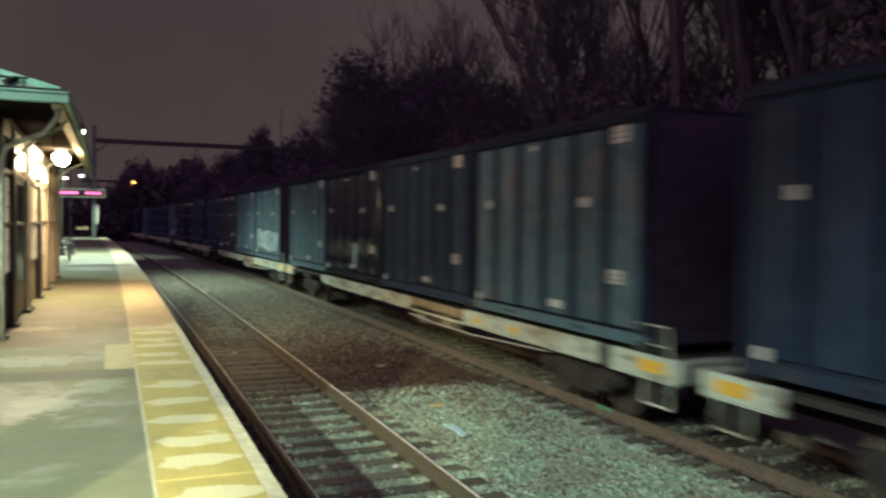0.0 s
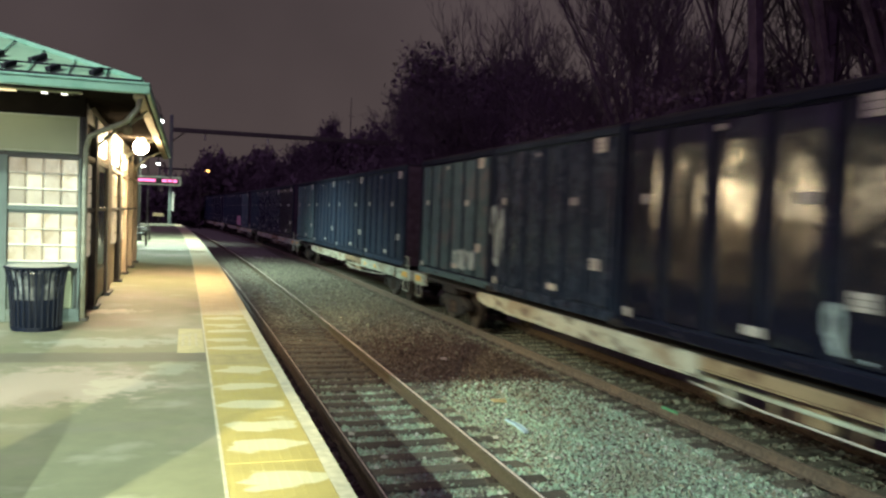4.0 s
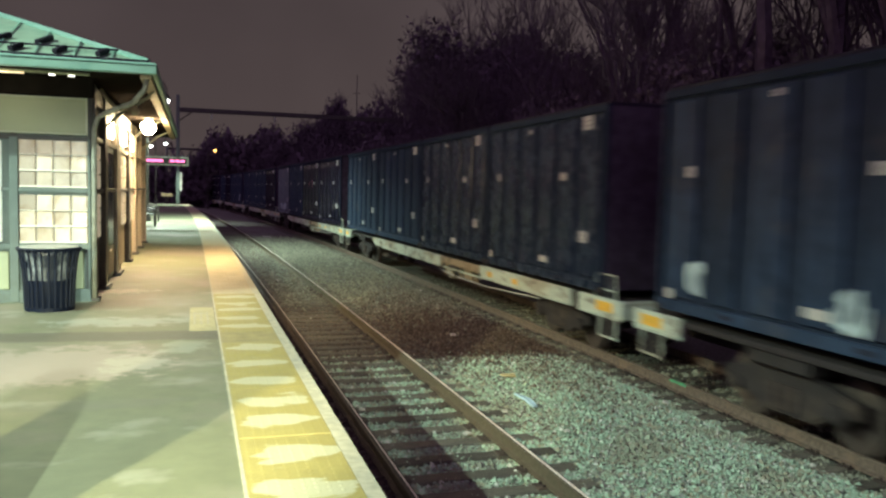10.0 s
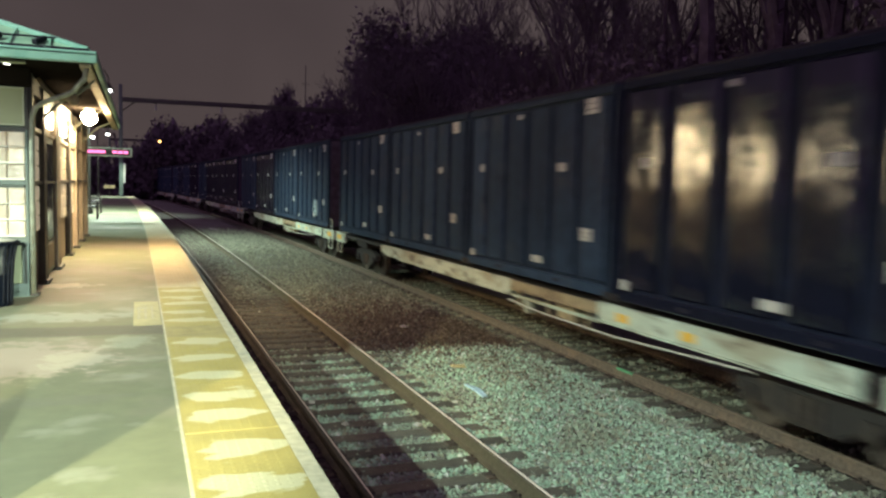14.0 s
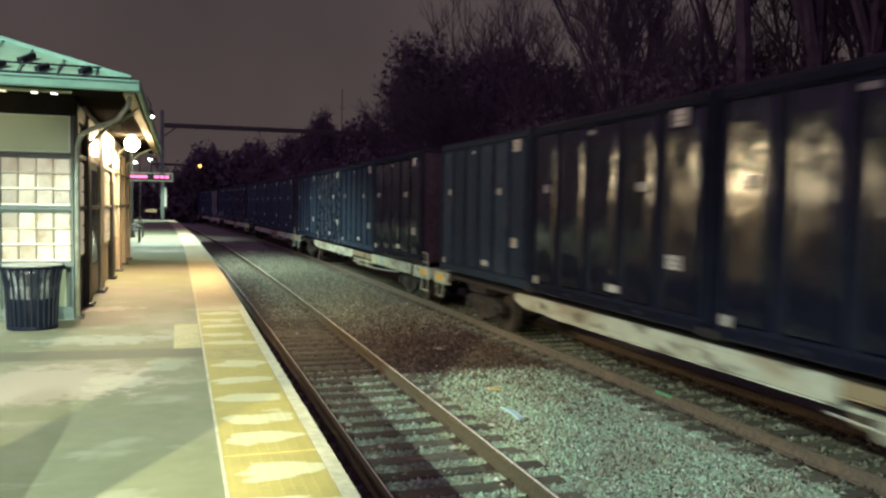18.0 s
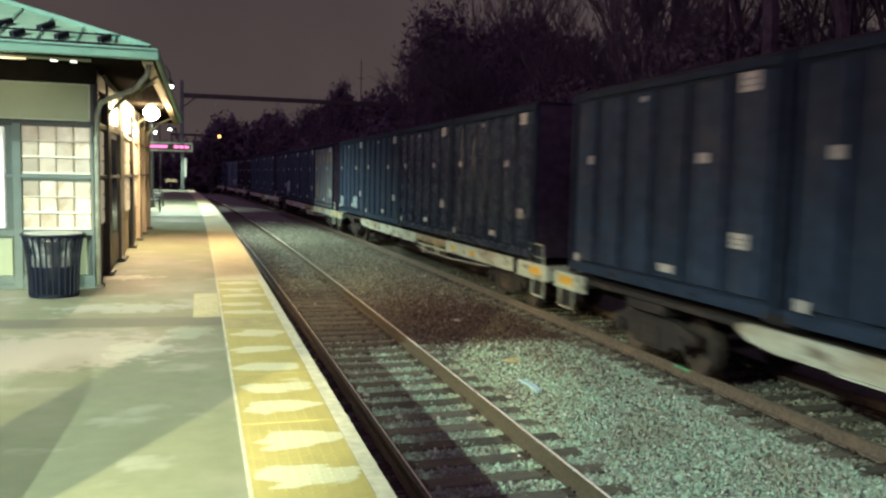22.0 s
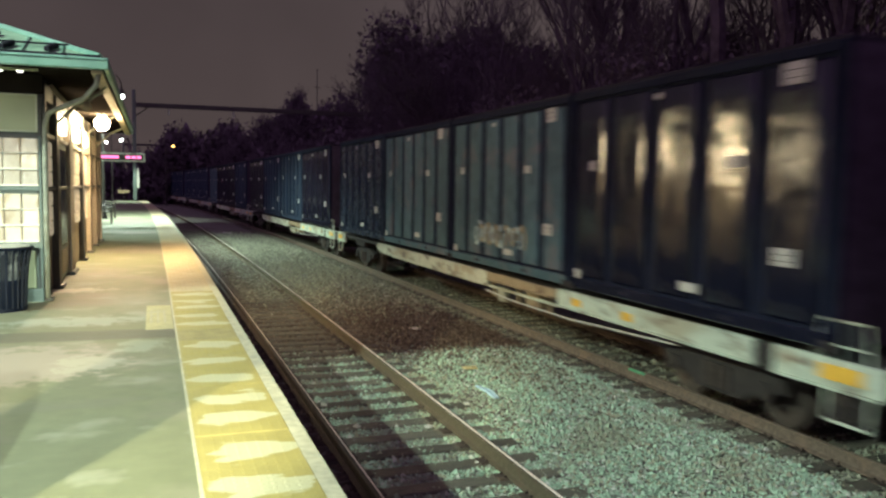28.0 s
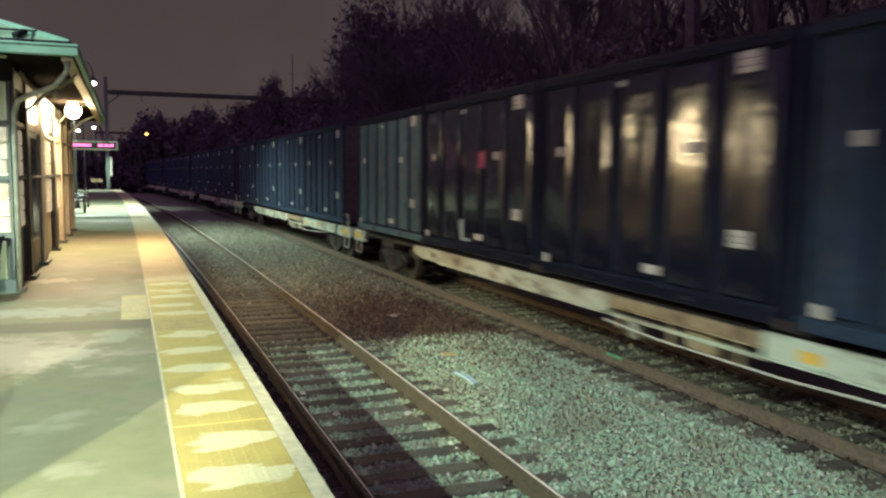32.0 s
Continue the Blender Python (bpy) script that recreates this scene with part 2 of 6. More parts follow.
def wear_patches(m, colour):
    """Pale worn bands across each tile's middle, with a ragged edge."""
    n, l = m.node_tree.nodes, m.node_tree.links
    b = n["Principled BSDF"]
    src = b.inputs["Base Color"].links[0].from_socket
    co = n.new("ShaderNodeTexCoord")
    sep = n.new("ShaderNodeSeparateXYZ")
    l.new(co.outputs["Object"], sep.inputs[0])
    info = n.new("ShaderNodeObjectInfo")
    seed = n.new("ShaderNodeMath")
    seed.operation = "MULTIPLY"
    seed.inputs[1].default_value = 53.0
    l.new(info.outputs["Random"], seed.inputs[0])
    add = n.new("ShaderNodeVectorMath")
    l.new(co.outputs["Object"], add.inputs[0])
    l.new(seed.outputs[0], add.inputs[1])
    drawn = n.new("ShaderNodeVectorMath")          # the wear runs across the strip
    drawn.operation = "MULTIPLY"
    drawn.inputs[1].default_value = (0.42, 1.0, 1.0)
    l.new(add.outputs[0], drawn.inputs[0])
    ragged = n.new("ShaderNodeTexNoise")
    ragged.inputs["Scale"].default_value, ragged.inputs["Detail"].default_value = 6.0, 5
    l.new(drawn.outputs[0], ragged.inputs["Vector"])

    def op(kind, a, b_):
        node = n.new("ShaderNodeMath")
        node.operation = kind
        for k, v in enumerate((a, b_)):
            if isinstance(v, (int, float)):
                node.inputs[k].default_value = v
            elif v is not None:
                l.new(v, node.inputs[k])
        return node.outputs[0]

    ay = op("ABSOLUTE", op("SUBTRACT", sep.outputs["Y"], op("MULTIPLY", op("SUBTRACT", info.outputs["Random"], 0.5), 0.16)), None)
    ax = op("MULTIPLY", op("POWER", op("ABSOLUTE", sep.outputs["X"], None), 3.0), 8.5)
    level = op("ADD", op("ADD", ay, ax), op("MULTIPLY", op("SUBTRACT", ragged.outputs["Fac"], 0.5), 0.62))
    mask = n.new("ShaderNodeMapRange")
    mask.inputs["From Min"].default_value, mask.inputs["From Max"].default_value = 0.165, 0.13
    l.new(level, mask.inputs["Value"])
    mx = n.new("ShaderNodeMixRGB")
    mx.inputs["Color2"].default_value = (*colour, 1)
    l.new(mask.outputs["Result"], mx.inputs["Fac"])
    l.new(src, mx.inputs["Color1"])
    l.new(mx.outputs["Color"], b.inputs["Base Color"])


wear_patches(yellow, (0.51, 0.47, 0.285))
white_line = material("edge_white", (0.47, 0.43, 0.30), 0.7, noise_scale=15, vary=0.2, second=(0.36, 0.34, 0.26), second_amount=0.3, second_scale=6)
joint_dark = material("joint_dark", (0.165, 0.145, 0.10), 0.9, noise_scale=9, vary=0.3, second=(0.24, 0.23, 0.18), second_amount=0.35, second_scale=2.5)
ballast_mat = material("ballast_stone", (0.185, 0.185, 0.155), 0.9, noise_scale=14, vary=0.35, second=(0.13, 0.10, 0.08), second_amount=0.3, second_scale=0.25, bump=0.5, bump_scale=45, spec=0.2)
stone_mat = material("loose_stone", (0.342, 0.475, 0.348), 0.9, noise_scale=10, vary=0.2, island=0.24, bump=0.15, spec=0.2)


def stone_tints(m, colours):
    """Some of the stones in other tints, stone by stone, and dirt in broad patches."""
    n, l = m.node_tree.nodes, m.node_tree.links
    b = n["Principled BSDF"]
    src = b.inputs["Base Color"].links[0].from_socket
    geo = n.new("ShaderNodeNewGeometry")
    scale = n.new("ShaderNodeMath")
    scale.operation = "MULTIPLY"
    scale.inputs[1].default_value = 29.0
    l.new(geo.outputs["Random Per Island"], scale.inputs[0])
    fract = n.new("ShaderNodeMath")
    fract.operation = "FRACT"
    l.new(scale.outputs[0], fract.inputs[0])
    for low, colour in colours:
        above = n.new("ShaderNodeMath")
        above.operation = "GREATER_THAN"
        above.inputs[1].default_value = low
        l.new(fract.outputs[0], above.inputs[0])
        mx = n.new("ShaderNodeMixRGB")
        mx.inputs["Color2"].default_value = (*colour, 1)
        l.new(above.outputs[0], mx.inputs["Fac"])
        l.new(src, mx.inputs["Color1"])
        src = mx.outputs["Color"]
    l.new(src, b.inputs["Base Color"])


stone_tints(stone_mat, ((0.62, (0.31, 0.305, 0.215)), (0.80, (0.25, 0.275, 0.23)), (0.95, (0.60, 0.62, 0.55))))
add_patches(stone_mat, (0.25, 0.235, 0.165), 0.9, 0.50, 0.66, (1, 1, 1), 0.6)
stone_olive = material("olive_stone", (0.24, 0.25, 0.185), 0.9, noise_scale=10, vary=0.3, island=0.3, bump=0.15, spec=0.2)
# brown stones; past y 13 their colour also holds the shelter's shadow
stone_brown = material("brown_shade_stone", (0.128, 0.108, 0.080), 0.9, noise_scale=10, vary=0.3, island=0.5, bump=0.2, spec=0.2)
tie_mat = material("sleeper_wood", (0.100, 0.093, 0.070), 0.85, noise_scale=9, vary=0.35, second=(0.15, 0.13, 0.105), second_amount=0.3, second_scale=5, stretch=(1, 8, 8), bump=0.4, objvary=0.3)
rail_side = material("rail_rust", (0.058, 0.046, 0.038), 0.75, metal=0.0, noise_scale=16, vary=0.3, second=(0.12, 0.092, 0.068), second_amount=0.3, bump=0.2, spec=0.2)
rail_brown = material("rail_worn_brown", (0.21, 0.16, 0.12), 0.55, noise_scale=20, vary=0.2, bump=0.05, spec=0.3)
# lit copy of the rail rust, for the rail outside the platform's shadow
rail_lit = material("rail_lit_web", (0.092, 0.076, 0.049), 0.75, noise_scale=16, vary=0.25, second=(0.10, 0.075, 0.05), second_amount=0.25, second_scale=6.0, bump=0.2, spec=0.3)
rail_tan = material("rail_tan_rust", (0.13, 0.10, 0.075), 0.8, noise_scale=16, vary=0.3, second=(0.17, 0.12, 0.085), second_amount=0.3, bump=0.2, spec=0.3)
# the glint of the polished head is put into this pale diffuse colour
rail_top = material("rail_polished_glint", (0.90, 0.80, 0.68), 0.36, metal=0.05, noise_scale=30, vary=0.1, bump=0.03)
roof_sheet = material("weathered_green_roof_sheet", (0.275, 0.415, 0.295), 0.5, noise_scale=5, vary=0.14, second=(0.20, 0.35, 0.25), second_amount=0.3, bump=0.05, spec=0.4)
green_paint = material("green_roof_metal", (0.24, 0.43, 0.345), 0.42, noise_scale=5, vary=0.1, second=(0.15, 0.35, 0.265), second_amount=0.3, bump=0.04, spec=0.5)
brown_steel = material("dark_brown_steel", (0.045, 0.04, 0.034), 0.5, noise_scale=9, vary=0.25, bump=0.05)
tan_wood = material("tan_wall_board", (0.27, 0.22, 0.165), 0.65, noise_scale=5, vary=0.2, stretch=(3, 3, 0.6), bump=0.08, spec=0.3)
panel_cream = material("pale_green_panel", (0.37, 0.40, 0.25), 0.5, noise_scale=3, vary=0.06, bump=0.03)
frame_green = material("grey_green_frame", (0.12, 0.155, 0.135), 0.5, noise_scale=6, vary=0.12, bump=0.04)
block_mat = material("glass_block", (0.52, 0.45, 0.34), 0.18, noise_scale=6, vary=0.12, second=(0.36, 0.27, 0.16), second_amount=0.4, second_scale=4, bump=0.3, bump_scale=25, objvary=0.38, emit=(1.0, 0.84, 0.62), emit_strength=0.13)
# faint warm emission in the side blocks stands in for light on them
side_block = material("glass_block_side_glow", (0.50, 0.44, 0.33), 0.2, noise_scale=6, vary=0.15, second=(0.36, 0.30, 0.21), second_amount=0.3, second_scale=4, bump=0.3, bump_scale=25, objvary=0.25, emit=(1.0, 0.84, 0.58), emit_strength=0.27)
pipe_mat = material("grey_pipe", (0.27, 0.28, 0.22), 0.5, metal=0.1, noise_scale=10, bump=0.04)
navy_gloss = material("navy_gloss_paint", (0.009, 0.0105, 0.021), 0.14, noise_scale=4, vary=0.2, second=(0.026, 0.024, 0.036), second_amount=0.12, second_scale=1.5, bump=0.50, bump_scale=3.4, spec=0.65, rough_vary=0.03)
navy = material("navy_worn_paint", (0.026, 0.042, 0.068), 0.5, noise_scale=4, vary=0.25, second=(0.056, 0.060, 0.070), second_amount=0.2, second_scale=1.6, bump=0.22, bump_scale=4.5, objvary=0.22, spec=0.07)
navy_satin = material("navy_satin_paint", (0.021, 0.031, 0.050), 0.27, noise_scale=4, vary=0.25, second=(0.044, 0.044, 0.062), second_amount=0.2, second_scale=1.6, bump=0.35, bump_scale=3.4, spec=0.22)
slate = material("slate_blue_paint", (0.074, 0.124, 0.138), 0.55, noise_scale=4, vary=0.22, second=(0.14, 0.14, 0.145), second_amount=0.28, second_scale=1.6, bump=0.15, bump_scale=5, objvary=0.2, spec=0.08)
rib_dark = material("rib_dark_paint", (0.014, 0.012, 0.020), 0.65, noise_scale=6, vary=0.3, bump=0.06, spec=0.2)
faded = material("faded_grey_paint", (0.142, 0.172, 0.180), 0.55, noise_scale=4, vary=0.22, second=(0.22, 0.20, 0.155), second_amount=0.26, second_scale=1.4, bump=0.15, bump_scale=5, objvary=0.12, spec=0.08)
# rib tones far below the panel paint, with the grooves' shade mixed in
rib_soft = material("rib_soft_navy_shade", (0.019, 0.029, 0.047), 0.7, noise_scale=6, vary=0.3, bump=0.06, spec=0.1)
rib_navy = material("rib_navy_shade", (0.011, 0.014, 0.028), 0.75, noise_scale=6, vary=0.3, bump=0.06, spec=0.1)
# purplish black for the container ends, darker than most side panels
frame_black = material("end_wall_black", (0.060, 0.044, 0.066), 0.8, noise_scale=6, vary=0.3, second=(0.045, 0.034, 0.046), second_amount=0.3, bump=0.1, spec=0.1)
sill_white = material("sill_pale_paint", (0.47, 0.54, 0.425), 0.6, noise_scale=5, vary=0.12, second=(0.26, 0.17, 0.09), second_amount=0.1, second_scale=2.0, bump=0.06)
add_patches(sill_white, (0.30, 0.25, 0.16), 1.1, 0.50, 0.62, (1, 0.5, 2.0), 0.7)
add_patches(sill_white, (0.15, 0.115, 0.08), 3.2, 0.55, 0.66, (1, 0.5, 1.5), 0.8)
sill_cream = material("sill_weathered_cream", (0.46, 0.48, 0.365), 0.65, noise_scale=5, vary=0.15, second=(0.24, 0.155, 0.085), second_amount=0.2, second_scale=1.5, bump=0.08)
add_patches(sill_cream, (0.30, 0.235, 0.145), 1.1, 0.50, 0.64, (1, 0.5, 2.0), 0.75)
add_patches(sill_cream, (0.12, 0.09, 0.065), 3.2, 0.54, 0.66, (1, 0.5, 1.5), 0.8)
sill_tan = material("sill_rusty_tan", (0.30, 0.23, 0.13), 0.7, noise_scale=5, vary=0.2, second=(0.12, 0.07, 0.04), second_amount=0.4, second_scale=2.0, bump=0.1)
orange = material("orange_reflector", (0.74, 0.44, 0.06), 0.4, noise_scale=12, vary=0.15, bump=0.02)
truck_mat = material("bogie_iron", (0.031, 0.027, 0.025), 0.85, noise_scale=8, vary=0.3, second=(0.07, 0.054, 0.04), second_amount=0.3, bump=0.2, spec=0.3)
label_white = material("label_white", (0.50, 0.49, 0.42), 0.5, noise_scale=20, vary=0.15, bump=0.02)
bin_mat = material("bin_black_blue", (0.006, 0.009, 0.020), 0.45, noise_scale=8, vary=0.2, bump=0.04, spec=0.12)
bark = material("bark_dark", (0.080, 0.061, 0.078), 0.95, noise_scale=5, vary=0.3, bump=0.3, bump_scale=12, spec=0.1)
bush_mat = material("thicket_dark", (0.115, 0.090, 0.112), 0.95, noise_scale=5, vary=0.3, bump=0.0, spec=0.1)
lamp_glow = material("lamp_glow", (0.9, 0.8, 0.6), 0.5, bump=0, emit=(1.0, 0.80, 0.46), emit_strength=230.0)
cool_glow = material("cool_lamp_glow", (0.9, 0.9, 0.9), 0.5, bump=0, emit=(0.92, 1.0, 0.95), emit_strength=18.0)
sodium_glow = material("sodium_glow", (0.9, 0.6, 0.2), 0.5, bump=0, emit=(1.0, 0.50, 0.13), emit_strength=5.0)
pink_led = material("led_pink", (0.2, 0.02, 0.08), 0.5, bump=0, emit=(1.0, 0.20, 0.48), emit_strength=2.0)
faded_yellow = material("faded_yellow_paint", (0.40, 0.36, 0.19), 0.7, noise_scale=12, vary=0.2, second=(0.36, 0.34, 0.24), second_amount=0.25, second_scale=5, bump=0.05)
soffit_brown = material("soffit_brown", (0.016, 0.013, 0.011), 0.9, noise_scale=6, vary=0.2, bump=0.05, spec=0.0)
clere_glow = material("clerestory_glow", (0.8, 0.75, 0.6), 0.4, noise_scale=3, vary=0.1, bump=0, emit=(1.0, 0.84, 0.55), emit_strength=17.0)


# ---- building helpers ----
def box(bm, x0, x1, y0, y1, z0, z1, bevel=0.0):
    r = bmesh.ops.create_cube(bm, size=1.0, matrix=Matrix.Translation(((x0 + x1) / 2, (y0 + y1) / 2, (z0 + z1) / 2)) @ Matrix.Diagonal((x1 - x0, y1 - y0, z1 - z0, 1)))
    if bevel:
        edges = list({e for v in r["verts"] for e in v.link_edges})
        bmesh.ops.bevel(bm, geom=edges, offset=bevel, segments=1, affect="EDGES")
    return bm


def tube(bm, points, radius, sides=8, taper=None, caps=True):
    """A round bar along points; taper: the radius at its end."""
    points = [Vector(p) for p in points]
    rings = []
    side = None
    for i, p in enumerate(points):
        way = (points[min(i + 1, len(points) - 1)] - points[max(i - 1, 0)]).normalized()
        if side is None:
            side = way.orthogonal().normalized()
        side = (side - way * side.dot(way)).normalized()
        up = way.cross(side)
        r = radius if taper is None else radius + (taper - radius) * i / max(1, len(points) - 1)
        rings.append([bm.verts.new(p + r * (math.cos(2 * math.pi * k / sides) * side + math.sin(2 * math.pi * k / sides) * up)) for k in range(sides)])
    for a, b in zip(rings, rings[1:]):
        for k in range(sides):
            bm.faces.new((a[k], a[(k + 1) % sides], b[(k + 1) % sides], b[k]))
    if caps and sides > 2:
        bm.faces.new(rings[0][::-1])
        bm.faces.new(rings[-1])
    return bm


def lathe(bm, profile, sides=24, centre=(0, 0)):
    """A turned body from (radius, z) pairs."""
    rings = [[bm.verts.new((centre[0] + r * math.cos(2 * math.pi * k / sides), centre[1] + r * math.sin(2 * math.pi * k / sides), z)) for k in range(sides)] for r, z in profile]
    for a, b in zip(rings, rings[1:]):
        for k in range(sides):
            bm.faces.new((a[k], a[(k + 1) % sides], b[(k + 1) % sides], b[k]))
    bm.faces.new(rings[0][::-1])
    bm.faces.new(rings[-1])
    return bm


def mesh_of(name, bm, mat, smooth=False):
    me = bpy.data.meshes.new(name)
    bm.to_mesh(me)
    bm.free()
    me.materials.append(mat)
    if smooth:
        for p in me.polygons:
            p.use_smooth = True
    return me


def part(name, bm, mat, parent=None, label="", smooth=False):
    """ONE mesh object from a bmesh (or a ready mesh), under a thing or a part."""
    me = mesh_of(name, bm, mat, smooth) if isinstance(bm, bmesh.types.BMesh) else bm
    ob = new(name, me)
    if parent:
        ob.parent = parent
    if label:
        tagged(ob, label)
    return ob


def thing(name, label, category, group="", at=None, kind=""):
    """An Empty that carries the parts of a thing."""
    ob = new(name)
    ob.empty_display_size = 0.1
    if at:
        ob.matrix_basis = at
    return tagged(ob, label, category, group, kind)


def B():
    return bmesh.new()


def along(y0, y1, step):
    n = max(1, round((y1 - y0) / step))
    return [y0 + (y1 - y0) * i / n for i in range(n + 1)]


def strip(profile, y0, y1, step=2.0, x_at=0.0, close=True):
    """A bar of one cross-section, (x, z) pairs, that follows the line."""
    bm = B()
    rings = [[bm.verts.new((x_at + bend(y) + px, y, pz)) for px, pz in profile] for y in along(y0, y1, step)]
    n = len(profile)
    for a, b in zip(rings, rings[1:]):
        for k in range(n if close else n - 1):
            bm.faces.new((a[k], b[k], b[(k + 1) % n], a[(k + 1) % n]))
    if close:
        bm.faces.new(rings[0])
        bm.faces.new(rings[-1][::-1])
    bmesh.ops.recalc_face_normals(bm, faces=bm.faces)
    return bm


# ---- ground and platform ----
def ground_sheet():
    bm = B()
    xs = [-900, -300, -120, -60, -30, -12] + [-8 + i for i in range(0, 13)] + [4.6, 5, 5.3, 5.7, 6] + [7 + i for i in range(0, 10)] + [22, 30, 60, 120, 300, 900]
    ys = [-300, -100, -40, -20] + [-12 + 1.0 * i for i in range(0, 60)] + [50, 56, 64, 74, 90, 120, 170, 260, 500, 1500]
    rnd = random.Random(5)
    grid = []
    for y in ys:
        line = []
        for x in xs:
            u = x - bend(y)
            z = GROUND + rnd.uniform(-0.015, 0.015)
            if 3.3 < u < 5.6 and -12 < y < 50:      # the heap of ballast between the tracks
                z += 0.07 * math.sin((u - 3.3) / 2.3 * math.pi) * (1.0 if y < 13 else 0.35)
            if 5.2 < u < 8.6 and y < 90:          # the freight track's bed lies a little lower
                z -= 0.105 * min(1.0, (u - 5.2) / 0.45)
            if u > 9:
                z += 0.25 * (1 - math.exp(-(u - 9) / 3))
            line.append(bm.verts.new((x, y, z)))
        grid.append(line)
    for a, b in zip(grid, grid[1:]):
        for k in range(len(xs) - 1):
            bm.faces.new((a[k], a[k + 1], b[k + 1], b[k]))
    return tagged(part("ground", bm, ballast_mat, smooth=True), "grey and rust-brown railway ballast on dark earth", "ground", kind="structure")


def platform():
    top = strip([(-9.0, -0.28), (-9.0, 0.0), (-0.645, 0.0), (-0.645, -0.28)], -14, 72.6, 1.2)
    slab = tagged(part("platform", top, concrete), "greenish grey worn concrete station platform", "platform", kind="structure")
    part("platform_face", strip([(-0.9, -1.6), (-0.9, -0.285), (-0.02, -0.285), (-0.02, -1.6)], -14, 72.5, 1.2), concrete_face, slab)
    part("edge_slab", strip([(-0.644, -0.28), (-0.644, -0.006), (0.0, -0.006), (0.0, -0.28)], -14, 72.55, 1.2), concrete_face, slab)
    return slab


def tactile_edge(slab):
    """The yellow warning strip in tiles, its white nosing and inner line."""
    rnd = random.Random(3)
    part("edge_nosing", strip([(-0.084, -0.03), (-0.084, 0.004), (0.004, 0.004), (0.004, -0.03)], -14, 72.5, 1.2), white_line, slab, "worn white painted platform nosing")
    part("inner_line", strip([(-0.652, -0.004), (-0.652, 0.004), (-0.633, 0.004), (-0.633, -0.004)], -14, 72.5, 1.2), white_line, slab, "thin white line along the warning strip")
    shapes = {}
    for v in range(5):
        bm = box(B(), -0.273, 0.273, -0.303, 0.303, -0.006, 0.003 + 0.0012 * (v % 3), 0.002)
        top = 0.003 + 0.0012 * (v % 3)
        for i in range(9):                       # rows of low domes
            for j in range(10):
                cx, cy = -0.24 + i * 0.06, -0.27 + j * 0.06
                low = [bm.verts.new((cx + 0.014 * math.cos(k * 1.0472), cy + 0.014 * math.sin(k * 1.0472), top - 0.0005)) for k in range(6)]
                high = [bm.verts.new((cx + 0.008 * math.cos(k * 1.0472), cy + 0.008 * math.sin(k * 1.0472), top + 0.0018)) for k in range(6)]
                bm.faces.new(high)
                for k in range(6):
                    bm.faces.new((low[k], low[(k + 1) % 6], high[(k + 1) % 6], high[k]))
        shapes[v] = mesh_of("tactile_tile", bm, (yellow, yellow, yellow, yellow_stained, yellow_clean)[v])
    y = -1.0
    while y < 72:
        ob = part("tactile_tile", shapes[3 if 7.95 < y < 8.57 else 4 if y > 11.3 else rnd.randrange(3)], None, slab)
        ob.location = (bend(y) - 0.3585, y, 0)
        ob.rotation_euler = (0, 0, math.radians(heading(y)))
        y += 0.61


def platform_marks(slab):
    # the dark expansion joint, a painted box and pale repair patches
    part("expansion_joint", box(B(), -8.9, -0.66, 24.9, 25.0, -0.002, 0.0045), joint_dark, slab)
    plate = part("painted_panel", box(B(), -0.93, -0.66, 8.58, 10.25, -0.002, 0.004, 0.001), faded_yellow, slab, "faded yellow painted panel on the concrete")
    bm = B()
    for i in range(3):
        box(bm, -0.89 + i * 0.07, -0.865 + i * 0.07, 8.95, 9.85, 0.003, 0.0052)
    part("lettering", bm, material("worn_lettering", (0.40, 0.37, 0.24), 0.7, noise_scale=30, vary=0.3, bump=0.05), plate)


# ---- tracks ----
RAIL_SHAPE = [(-0.07, -0.16), (-0.07, -0.148), (-0.01, -0.13), (-0.008, -0.045), (-0.036, -0.034), (-0.036, -0.006), (-0.030, -0.001),
              (0.030, -0.001), (0.036, -0.006), (0.036, -0.034), (0.008, -0.045), (0.01, -0.13), (0.07, -0.148), (0.07, -0.16)]


